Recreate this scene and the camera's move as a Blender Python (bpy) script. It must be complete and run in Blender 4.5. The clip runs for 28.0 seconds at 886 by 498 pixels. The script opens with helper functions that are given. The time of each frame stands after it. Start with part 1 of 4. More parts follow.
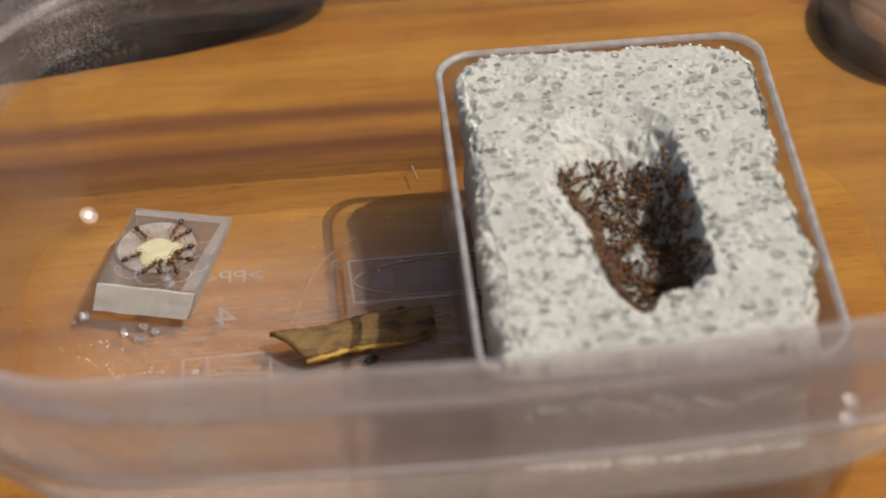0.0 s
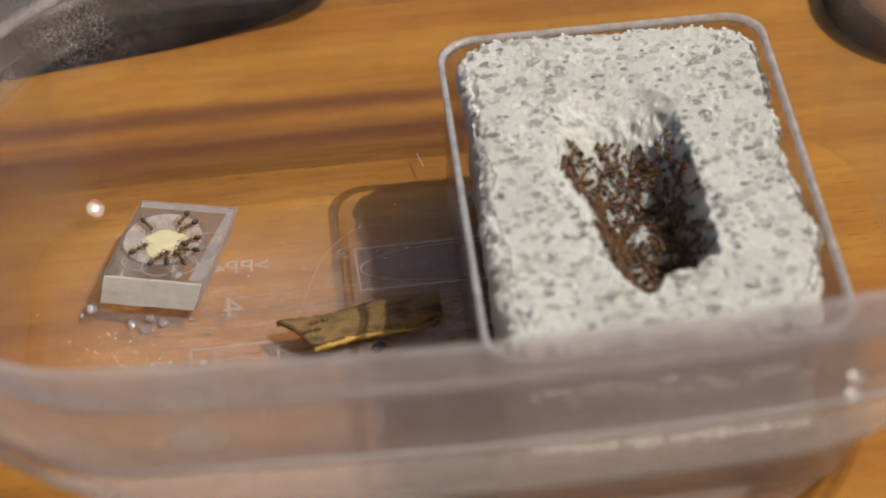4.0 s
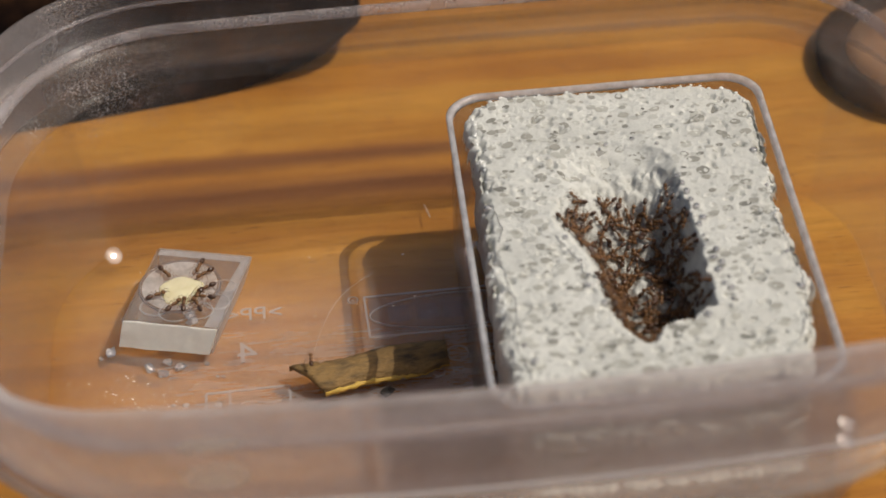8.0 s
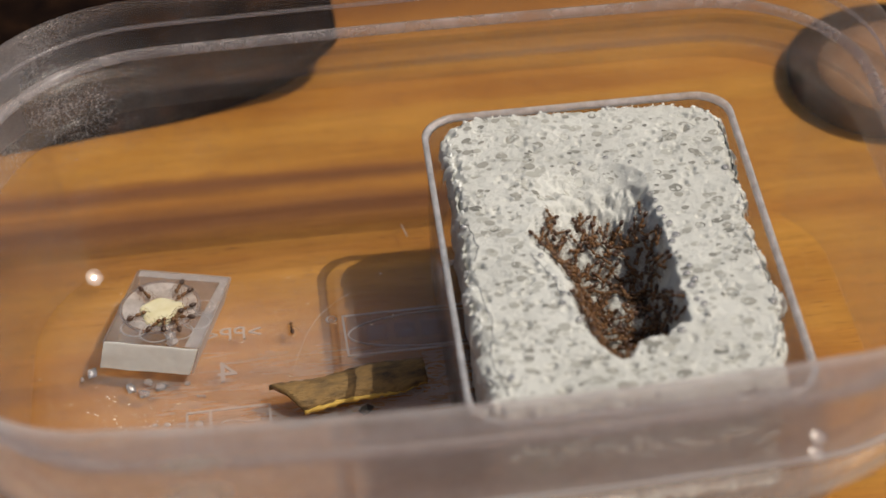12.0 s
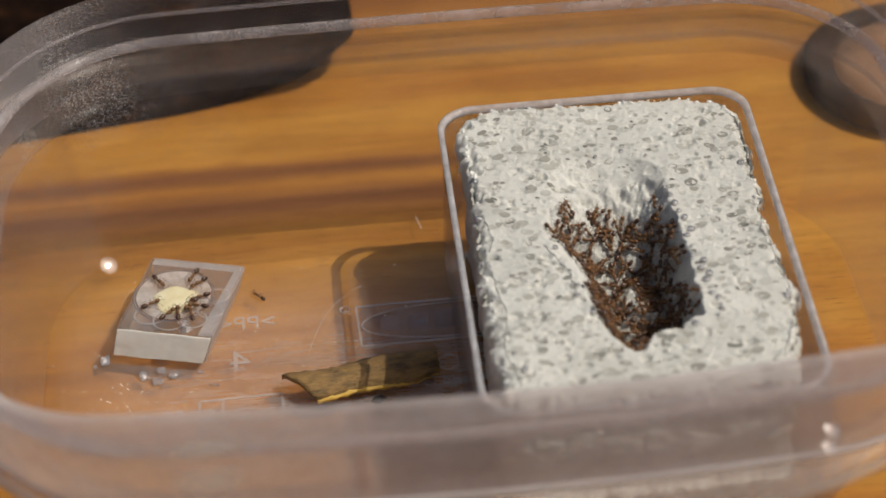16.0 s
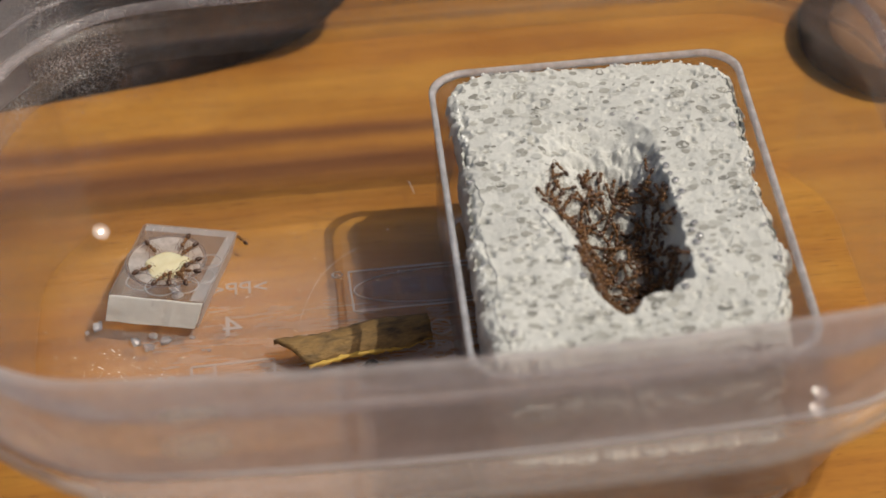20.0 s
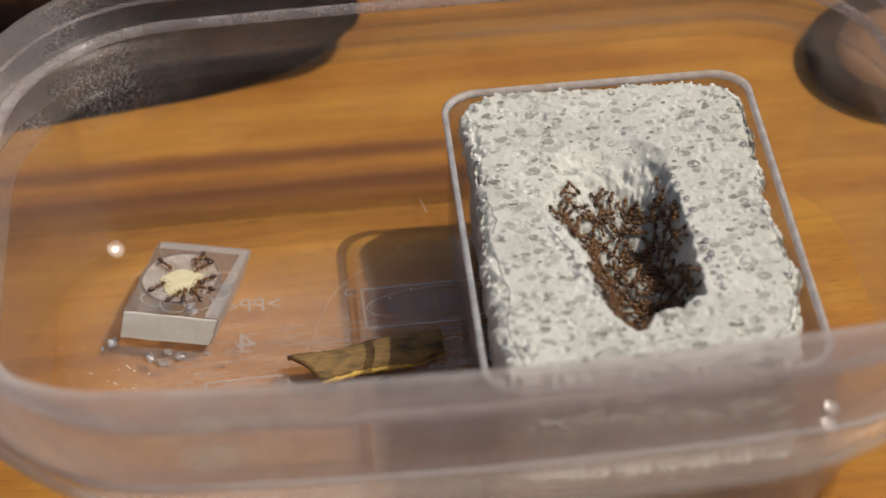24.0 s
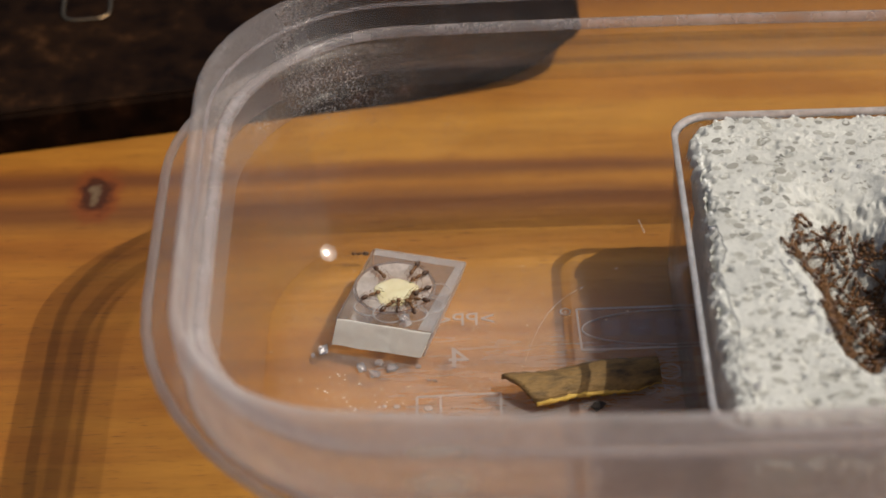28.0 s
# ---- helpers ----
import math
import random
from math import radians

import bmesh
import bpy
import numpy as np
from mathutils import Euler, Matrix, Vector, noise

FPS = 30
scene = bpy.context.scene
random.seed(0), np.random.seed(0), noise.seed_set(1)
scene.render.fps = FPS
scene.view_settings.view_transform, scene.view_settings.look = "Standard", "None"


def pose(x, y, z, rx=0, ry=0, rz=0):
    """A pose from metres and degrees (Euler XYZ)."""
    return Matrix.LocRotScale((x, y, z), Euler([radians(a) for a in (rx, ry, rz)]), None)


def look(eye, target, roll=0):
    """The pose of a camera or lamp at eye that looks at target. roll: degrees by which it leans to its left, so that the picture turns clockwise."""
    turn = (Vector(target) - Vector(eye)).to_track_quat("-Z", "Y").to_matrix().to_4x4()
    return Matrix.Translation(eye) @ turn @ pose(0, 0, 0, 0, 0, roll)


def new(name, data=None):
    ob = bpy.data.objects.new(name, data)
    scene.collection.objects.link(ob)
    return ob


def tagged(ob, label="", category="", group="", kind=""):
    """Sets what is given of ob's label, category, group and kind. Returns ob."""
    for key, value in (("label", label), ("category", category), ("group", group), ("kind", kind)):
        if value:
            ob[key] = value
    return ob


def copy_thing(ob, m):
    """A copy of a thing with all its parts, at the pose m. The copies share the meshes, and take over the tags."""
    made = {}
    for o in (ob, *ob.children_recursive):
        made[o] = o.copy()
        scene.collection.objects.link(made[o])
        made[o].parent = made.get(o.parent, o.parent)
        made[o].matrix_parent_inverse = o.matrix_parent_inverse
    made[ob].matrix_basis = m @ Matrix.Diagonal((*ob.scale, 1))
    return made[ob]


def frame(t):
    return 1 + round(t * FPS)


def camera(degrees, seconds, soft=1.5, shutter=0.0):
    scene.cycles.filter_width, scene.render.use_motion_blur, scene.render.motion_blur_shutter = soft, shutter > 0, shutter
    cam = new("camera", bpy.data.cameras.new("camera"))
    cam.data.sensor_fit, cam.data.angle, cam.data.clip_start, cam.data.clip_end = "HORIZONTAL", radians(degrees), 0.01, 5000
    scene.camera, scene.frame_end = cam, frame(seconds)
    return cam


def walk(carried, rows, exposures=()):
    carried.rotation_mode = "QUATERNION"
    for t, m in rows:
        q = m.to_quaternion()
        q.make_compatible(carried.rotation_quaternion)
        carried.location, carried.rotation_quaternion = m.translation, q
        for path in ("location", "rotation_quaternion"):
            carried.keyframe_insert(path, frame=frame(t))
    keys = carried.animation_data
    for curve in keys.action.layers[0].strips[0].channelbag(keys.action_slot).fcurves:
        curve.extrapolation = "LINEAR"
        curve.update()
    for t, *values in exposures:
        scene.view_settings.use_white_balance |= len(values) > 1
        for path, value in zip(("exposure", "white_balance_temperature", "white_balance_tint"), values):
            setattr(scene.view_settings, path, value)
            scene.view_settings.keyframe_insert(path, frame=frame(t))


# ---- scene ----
cam = camera(21.244, 28.0, soft=1.6, shutter=0.5)
cam.data.dof.use_dof = True
cam.data.dof.focus_distance = 0.53
cam.data.dof.aperture_fstop = 13.0
PATH = [
    (0.0, pose(-0.06114, -0.36764, 0.33826, 50.153, 1.745, -4.979)),
    (0.5, pose(-0.05709, -0.36597, 0.34081, 49.672, 2.232, -5.139)),
    (1.0, pose(-0.06412, -0.36673, 0.34050, 49.865, 2.464, -4.843)),
    (1.5, pose(-0.05786, -0.36679, 0.33703, 49.656, 2.752, -5.221)),
    (2.0, pose(-0.05857, -0.36380, 0.33619, 49.406, 2.858, -5.207)),
    (2.5, pose(-0.05861, -0.36555, 0.33491, 49.394, 2.823, -5.014)),
    (4.5, pose(-0.05839, -0.37327, 0.33921, 50.474, 2.799, -5.424)),
    (5.0, pose(-0.06304, -0.37710, 0.34268, 50.902, 2.316, -5.410)),
    (5.5, pose(-0.06161, -0.37252, 0.33771, 51.067, 2.295, -4.870)),
    (6.0, pose(-0.06255, -0.37345, 0.34063, 50.975, 2.233, -5.174)),
    (6.5, pose(-0.05921, -0.38128, 0.34740, 50.877, 2.040, -5.535)),
    (7.0, pose(-0.06735, -0.38500, 0.35570, 51.167, 2.033, -5.677)),
    (7.5, pose(-0.06571, -0.38309, 0.35230, 51.233, 2.341, -5.322)),
    (8.0, pose(-0.06220, -0.38399, 0.34988, 51.178, 2.387, -5.126)),
    (8.5, pose(-0.06212, -0.38246, 0.34727, 51.268, 2.764, -5.151)),
    (9.0, pose(-0.06265, -0.38269, 0.34714, 51.389, 2.662, -5.051)),
    (9.5, pose(-0.06434, -0.38415, 0.35149, 51.341, 2.623, -5.325)),
    (10.0, pose(-0.06260, -0.38642, 0.35136, 51.433, 2.406, -5.376)),
    (10.5, pose(-0.06412, -0.38685, 0.35270, 51.687, 2.194, -5.172)),
    (11.0, pose(-0.06270, -0.38924, 0.35473, 51.731, 2.196, -5.342)),
    (11.5, pose(-0.06254, -0.38971, 0.35465, 51.545, 2.233, -5.786)),
    (12.0, pose(-0.06201, -0.38878, 0.35426, 51.556, 2.474, -5.855)),
    (12.5, pose(-0.06208, -0.38896, 0.35361, 51.433, 2.416, -6.029)),
    (13.0, pose(-0.06227, -0.38862, 0.35369, 51.305, 2.444, -6.030)),
    (13.5, pose(-0.06288, -0.38768, 0.35465, 51.065, 2.427, -6.177)),
    (15.5, pose(-0.05997, -0.39104, 0.35403, 51.203, 2.215, -5.587)),
    (16.0, pose(-0.06341, -0.39036, 0.35250, 51.643, 2.061, -5.242)),
    (16.5, pose(-0.06439, -0.39183, 0.35073, 51.762, 1.770, -5.311)),
    (17.0, pose(-0.06340, -0.39170, 0.35430, 51.592, 2.031, -5.297)),
    (17.5, pose(-0.06326, -0.39538, 0.35668, 52.016, 2.441, -5.438)),
    (18.0, pose(-0.06027, -0.39722, 0.35719, 51.494, 2.275, -5.369)),
    (18.5, pose(-0.06058, -0.39377, 0.35834, 51.264, 2.592, -5.324)),
    (19.0, pose(-0.06062, -0.39615, 0.35438, 51.202, 2.204, -5.844)),
    (19.5, pose(-0.05717, -0.39255, 0.35266, 50.715, 2.782, -5.581)),
    (20.0, pose(-0.05849, -0.39035, 0.35099, 50.860, 2.481, -5.151)),
    (20.5, pose(-0.06169, -0.39112, 0.35176, 51.425, 2.539, -5.061)),
    (22.5, pose(-0.06595, -0.39271, 0.35913, 51.016, 2.308, -5.416)),
    (23.0, pose(-0.06506, -0.39279, 0.35608, 51.200, 2.375, -5.243)),
    (23.5, pose(-0.06480, -0.39261, 0.35314, 51.402, 2.372, -5.040)),
    (24.0, pose(-0.06214, -0.39568, 0.35162, 51.635, 2.303, -5.057)),
    (24.5, pose(-0.06554, -0.39346, 0.35644, 50.378, 1.870, -5.820)),
    (25.0, pose(-0.06766, -0.38955, 0.35582, 50.756, 1.949, -5.173)),
    (25.5, pose(-0.06785, -0.39091, 0.35912, 50.733, 1.529, -4.694)),
    (26.0, pose(-0.06890, -0.39427, 0.35974, 51.273, 1.601, -4.527)),
    (26.5, pose(-0.07490, -0.39072, 0.36147, 50.826, 1.544, -4.468)),
    (27.0, pose(-0.08598, -0.38226, 0.35854, 50.674, 1.598, -1.316)),
    (27.5, pose(-0.08111, -0.37950, 0.34907, 51.145, 1.567, -0.141)),
    (28.0, pose(-0.08007, -0.38143, 0.35236, 51.344, 1.868, -0.459)),
]
walk(cam, PATH)
scene.cycles.transparent_max_bounces = 40

# ---- light ----
SUN_WAY = Vector((0.63, -0.12, 1.0)).normalized()
world = bpy.data.worlds.new("sky")
scene.world = world
world.use_nodes = True
wn = world.node_tree.nodes
sky = wn.new("ShaderNodeTexSky")
sky.sky_type = "NISHITA"
sky.sun_disc = False
sky.dust_density = 5.0
sky.ozone_density = 0.3
sky.sun_elevation = math.asin(SUN_WAY.z)
sky.sun_rotation = math.atan2(SUN_WAY.x, SUN_WAY.y)
world.node_tree.links.new(sky.outputs["Color"], wn["Background"].inputs["Color"])
wn["Background"].inputs["Strength"].default_value = 0.095
sun_data = bpy.data.lights.new("sun", "SUN")
sun_data.energy = 3.9
sun_data.angle = radians(0.55)
sun_data.color = (1.0, 0.94, 0.83)
sun = new("sun", sun_data)
sun.matrix_world = look(SUN_WAY * 3.0, (0, 0, 0))
scene.view_settings.exposure = -0.39

# ---- helpers of this scene: shapes are written in centimetres ----
CM = 0.01


def loc(x, y, z, rx=0, ry=0, rz=0):
    return pose(x * CM, y * CM, z * CM, rx, ry, rz)


def mesh_of(bm, name, material, smooth=True):
    me = bpy.data.meshes.new(name)
    bmesh.ops.scale(bm, vec=(CM, CM, CM), verts=bm.verts)
    bm.normal_update()
    bm.to_mesh(me)
    bm.free()
    for p in me.polygons:
        p.use_smooth = smooth
    if material:
        me.materials.append(material)
    return me


def part(name, bm, material, parent, label="", smooth=True):
    ob = new(name, mesh_of(bm, name, material, smooth))
    ob.parent = parent
    if label:
        tagged(ob, label)
    return ob


def thing(name, label, category, m=None, group="", kind=""):
    ob = new(name)
    ob.empty_display_size = 0.005
    if m is not None:
        ob.matrix_basis = m
    return tagged(ob, label, category, group, kind)


def solo(name, bm, material, label, category, m=None, group="", kind="", smooth=True):
    ob = new(name, mesh_of(bm, name, material, smooth))
    if m is not None:
        ob.matrix_basis = m
    return tagged(ob, label, category, group, kind)


def ring_loft(loops, close_rings=True, cap_start=False, cap_end=False):
    """A skin over closed loops of equal length; close_rings joins the last loop to the first."""
    bm = bmesh.new()
    rows = [[bm.verts.new(p) for p in loop] for loop in loops]
    n = len(rows[0])
    pairs = list(zip(rows, rows[1:]))
    if close_rings:
        pairs.append((rows[-1], rows[0]))
    for a, b in pairs:
        for i in range(n):
            j = (i + 1) % n
            bm.faces.new((a[i], a[j], b[j], b[i]))
    if cap_start:
        bm.faces.new(list(reversed(rows[0])))
    if cap_end:
        bm.faces.new(rows[-1])
    bmesh.ops.recalc_face_normals(bm, faces=bm.faces)
    return bm


def round_rect(cx, cy, hx, hy, r, z, bow=0.0, corner=10, side=10):
    """A closed loop: a rectangle with round corners and sides that bow outwards."""
    pts = []
    for k, (sx, sy) in enumerate(((1, 1), (-1, 1), (-1, -1), (1, -1))):
        ox, oy = cx + sx * (hx - r), cy + sy * (hy - r)
        a0 = radians(90 * k)
        for i in range(corner + 1):
            a = a0 + radians(90) * i / corner
            pts.append([ox + r * math.cos(a), oy + r * math.sin(a), z])
        nx_, ny_ = ((-1, 1), (-1, -1), (1, -1), (1, 1))[k]
        last = pts[-1]
        ex, ey = cx + nx_ * (hx - r), cy + ny_ * (hy - r)
        a1 = radians(90 * (k + 1))
        end = (ex + r * math.cos(a1), ey + r * math.sin(a1))
        for i in range(1, side):
            f = i / side
            pts.append([last[0] + (end[0] - last[0]) * f, last[1] + (end[1] - last[1]) * f, z])
    if bow:
        for p in pts:
            u, v = (p[0] - cx) / hx, (p[1] - cy) / hy
            p[1] += bow * v * (1 - min(1, u * u))
            p[0] += bow * u * (1 - min(1, v * v))
    return pts


def box_bm(x0, x1, y0, y1, z0, z1, bevel=0.0):
    bm = bmesh.new()
    bmesh.ops.create_cube(bm, size=1.0)
    for v in bm.verts:
        v.co = Vector(((x0 + x1) / 2 + v.co.x * (x1 - x0), (y0 + y1) / 2 + v.co.y * (y1 - y0), (z0 + z1) / 2 + v.co.z * (z1 - z0)))
    if bevel:
        bmesh.ops.bevel(bm, geom=bm.edges[:], offset=bevel, segments=2, affect="EDGES", profile=0.5)
    return bm


def tube_bm(pts, radii, sides=6, closed=False):
    """A tube along points with a radius at each."""
    bm = bmesh.new()
    pts = [Vector(p) for p in pts]
    n = len(pts)
    rings = []
    up = Vector((0, 0, 1))
    for i, p in enumerate(pts):
        a = pts[i - 1] if (i or closed) else p
        b = pts[(i + 1) % n] if (i < n - 1 or closed) else p
        d = (b - a).normalized()
        s = d.cross(up)
        s = s.normalized() if s.length > 1e-4 else Vector((1, 0, 0))
        w = s.cross(d)
        r = radii[i] if isinstance(radii, (list, tuple)) else radii
        rings.append([bm.verts.new(p + (s * math.cos(t) + w * math.sin(t)) * r) for t in [2 * math.pi * k / sides for k in range(sides)]])
    for i in range(n if closed else n - 1):
        a, b = rings[i], rings[(i + 1) % n]
        for k in range(sides):
            bm.faces.new((a[k], a[(k + 1) % sides], b[(k + 1) % sides], b[k]))
    if not closed:
        bm.faces.new(list(reversed(rings[0])))
        bm.faces.new(rings[-1])
    bmesh.ops.recalc_face_normals(bm, faces=bm.faces)
    return bm


def blob_bm(rx, ry, rz, x=0, y=0, z=0, u=10, v=7, tilt=0.0, taper=0.0):
    bm = bmesh.new()
    bmesh.ops.create_uvsphere(bm, u_segments=u, v_segments=v, radius=1.0)
    t = Matrix.Rotation(tilt, 3, "Y")
    for w in bm.verts:
        k = 1.0 + taper * w.co.x
        w.co = t @ Vector((w.co.x * rx, w.co.y * ry * k, w.co.z * rz * k)) + Vector((x, y, z))
    return bm


def join_bm(*many):
    out = bmesh.new()
    for bm in many:
        me = bpy.data.meshes.new("tmp")
        bm.to_mesh(me)
        bm.free()
        out.from_mesh(me)
        bpy.data.meshes.remove(me)
    return out


def crystal_bm(rng, r):
    bm = bmesh.new()
    bmesh.ops.create_icosphere(bm, subdivisions=1, radius=r)
    sx, sy, sz = rng.uniform(0.7, 1.4), rng.uniform(0.6, 1.1), rng.uniform(0.5, 0.8)
    for v in bm.verts:
        k = rng.uniform(0.65, 1.2)
        v.co = Vector((v.co.x * sx * k, v.co.y * sy * k, max(v.co.z * sz * k, -r * 0.45)))
    return bm


# ---- materials ----
def shader(name):
    m = bpy.data.materials.new(name)
    m.use_nodes = True
    nt = m.node_tree
    for n in list(nt.nodes):
        nt.nodes.remove(n)
    out = nt.nodes.new("ShaderNodeOutputMaterial")
    return m, nt, out


def add_node(nt, kind, **values):
    n = nt.nodes.new(kind)
    for key, value in values.items():
        n.inputs[key.replace("_", " ")].default_value = value
    return n


def coords(nt, sx=1.0, sy=1.0, sz=1.0, rz=0.0):
    """Object-space coordinates in centimetres."""
    tc = nt.nodes.new("ShaderNodeTexCoord")
    mp = nt.nodes.new("ShaderNodeMapping")
    mp.inputs["Scale"].default_value = (sx * 100, sy * 100, sz * 100)
    mp.inputs["Rotation"].default_value = (0, 0, radians(rz))
    nt.links.new(tc.outputs["Object"], mp.inputs["Vector"])
    return mp.outputs["Vector"]


def ramp(nt, source, stops):
    r = nt.nodes.new("ShaderNodeValToRGB")
    while len(r.color_ramp.elements) < len(stops):
        r.color_ramp.elements.new(0.5)
    for e, (at, colour) in zip(r.color_ramp.elements, stops):
        e.position = at
        e.color = (*colour, 1) if len(colour) == 3 else colour
    nt.links.new(source, r.inputs["Fac"])
    return r.outputs["Color"]


def grey(v):
    return (v, v, v)


def noise_tex(nt, vec, scale, detail=4.0, rough=0.55, distort=0.0):
    n = add_node(nt, "ShaderNodeTexNoise", Scale=scale, Detail=detail, Roughness=rough, Distortion=distort)
    nt.links.new(vec, n.inputs["Vector"])
    return n.outputs["Fac"]


def bump(nt, height, strength, distance, under=None):
    b = add_node(nt, "ShaderNodeBump", Strength=strength, Distance=distance)
    nt.links.new(height, b.inputs["Height"])
    if under:
        nt.links.new(under, b.inputs["Normal"])
    return b.outputs["Normal"]


def mix_colour(nt, a, b, fac, mode="MIX"):
    m = nt.nodes.new("ShaderNodeMix")
    m.data_type, m.blend_type = "RGBA", mode
    for socket, value in ((m.inputs[0], fac), (m.inputs[6], a), (m.inputs[7], b)):
        if hasattr(value, "links"):
            nt.links.new(value, socket)
        elif isinstance(value, (int, float)):
            socket.default_value = value
        else:
            socket.default_value = (*value, 1)
    return m.outputs[2]


def surface(name, stops, scale=3.0, rough=0.6, metal=0.0, bump_scale=20.0, bump_strength=0.2, bump_distance=0.0003, detail=5.0, coat=0.0, specular=0.5, stretch=(1, 1, 1), rz=0.0):
    """A plain opaque surface with mottled colour and fine relief."""
    m, nt, out = shader(name)
    vec = coords(nt, *stretch, rz=rz)
    p = nt.nodes.new("ShaderNodeBsdfPrincipled")
    col = ramp(nt, noise_tex(nt, vec, scale, detail), stops)
    nt.links.new(col, p.inputs["Base Color"])
    p.inputs["Roughness"].default_value = rough
    p.inputs["Metallic"].default_value = metal
    p.inputs["Coat Weight"].default_value = coat
    p.inputs["Specular IOR Level"].default_value = specular
    nt.links.new(bump(nt, noise_tex(nt, vec, bump_scale, 4.0), bump_strength, bump_distance), p.inputs["Normal"])
    nt.links.new(p.outputs["BSDF"], out.inputs["Surface"])
    return m


def plastic(name, haze, tint=(0.93, 0.91, 0.92), milk=(0.80, 0.76, 0.78), gloss_rough=0.08, patch=0.0, patch_scale=1.0, gloss=1.0, scratch=0.0, frost_depth=0.00035, patch_stretch=(1, 1, 1), far_near_haze=None, streaks=0.0, frost_scale=30.0, left_haze=0.0, speckle=0.0, fade=()):
    """Milky clear plastic: light passes, some of it scattered; haze is the scattered share of one skin."""
    m, nt, out = shader(name)
    vec = coords(nt)
    clear = add_node(nt, "ShaderNodeBsdfTransparent", Color=(*tint, 1))
    diffuse = add_node(nt, "ShaderNodeBsdfDiffuse", Color=(*milk, 1))
    trans = add_node(nt, "ShaderNodeBsdfTranslucent", Color=(*milk, 1))
    scatter = add_node(nt, "ShaderNodeMixShader", Fac=0.5)
    nt.links.new(diffuse.outputs[0], scatter.inputs[1])
    nt.links.new(trans.outputs[0], scatter.inputs[2])
    base = nt.nodes.new("ShaderNodeMixShader")
    base.inputs[0].default_value = haze
    if patch:
        lo, hi = max(0.0, haze - patch), min(1.0, haze + patch)
        nt.links.new(ramp(nt, noise_tex(nt, coords(nt, *patch_stretch), patch_scale, 6.0, 0.65), ((0.3, grey(lo)), (0.7, grey(hi)))), base.inputs[0])
    if far_near_haze:
        # haze grows towards the near side; on the rim it paints in brighter light
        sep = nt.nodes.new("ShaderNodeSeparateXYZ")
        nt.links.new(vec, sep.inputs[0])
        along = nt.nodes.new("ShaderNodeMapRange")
        for i, v in ((1, 6.0), (2, -7.0), (3, far_near_haze[0]), (4, far_near_haze[1])):
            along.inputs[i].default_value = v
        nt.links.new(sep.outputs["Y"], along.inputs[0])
        # and towards the left end, milkier there and put in to deepen the shadow outside
        leftward = nt.nodes.new("ShaderNodeMapRange")
        for i, v in ((1, -9.5), (2, -13.0), (3, 0.0), (4, left_haze)):
            leftward.inputs[i].default_value = v
        nt.links.new(sep.outputs["X"], leftward.inputs[0])
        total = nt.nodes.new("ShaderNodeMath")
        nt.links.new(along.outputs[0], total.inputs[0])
        nt.links.new(leftward.outputs[0], total.inputs[1])
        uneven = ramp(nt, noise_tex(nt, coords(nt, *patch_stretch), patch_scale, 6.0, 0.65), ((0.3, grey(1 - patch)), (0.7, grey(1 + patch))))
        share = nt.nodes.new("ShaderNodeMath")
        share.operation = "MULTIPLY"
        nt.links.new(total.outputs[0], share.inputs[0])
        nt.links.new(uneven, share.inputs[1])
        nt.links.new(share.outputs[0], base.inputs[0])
    if streaks:
        source = base.inputs[0].links[0].from_socket
        brushed = ramp(nt, noise_tex(nt, coords(nt, 1.0, 1.0, 5.0), 3.6, 5.0, 0.75), ((0.38, grey(0.0)), (0.72, grey(streaks))))
        brushed = mix_colour(nt, brushed, grey(0.0), ramp(nt, noise_tex(nt, vec, 0.35, 2.0), ((0.40, grey(1.0)), (0.55, grey(0.0)))))
        sep2 = nt.nodes.new("ShaderNodeSeparateXYZ")
        nt.links.new(vec, sep2.inputs[0])
        reach = nt.nodes.new("ShaderNodeMapRange")
        for i, v in ((1, 4.6), (2, 6.0), (3, 0.0), (4, 1.0)):
            reach.inputs[i].default_value = v
        nt.links.new(sep2.outputs["Y"], reach.inputs[0])
        brushed = mix_colour(nt, grey(0.0), brushed, reach.outputs[0])
        upper = nt.nodes.new("ShaderNodeMapRange")
        for i, v in ((1, 2.6), (2, 4.2), (3, 0.0), (4, 1.0)):
            upper.inputs[i].default_value = v
        nt.links.new(sep2.outputs["Z"], upper.inputs[0])
        brushed = mix_colour(nt, grey(0.0), brushed, upper.outputs[0])
        both = nt.nodes.new("ShaderNodeMath")
        both.operation = "MULTIPLY_ADD"
        nt.links.new(base.inputs[0].links[0].from_socket, both.inputs[2])
        nt.links.new(source, both.inputs[0])
        nt.links.new(brushed, both.inputs[1])
        nt.links.new(both.outputs[0], base.inputs[0])
    for axis, start, full in fade:
        # the haze runs out towards the clear edge
        edge = nt.nodes.new("ShaderNodeSeparateXYZ")
        nt.links.new(vec, edge.inputs[0])
        span = nt.nodes.new("ShaderNodeMapRange")
        span.interpolation_type = "SMOOTHSTEP"
        for i, v in ((1, start), (2, full), (3, 0.0), (4, 1.0)):
            span.inputs[i].default_value = v
        nt.links.new(edge.outputs[axis], span.inputs[0])
        less = nt.nodes.new("ShaderNodeMath")
        less.operation = "MULTIPLY"
        nt.links.new(base.inputs[0].links[0].from_socket, less.inputs[0])
        nt.links.new(span.outputs[0], less.inputs[1])
        nt.links.new(less.outputs[0], base.inputs[0])
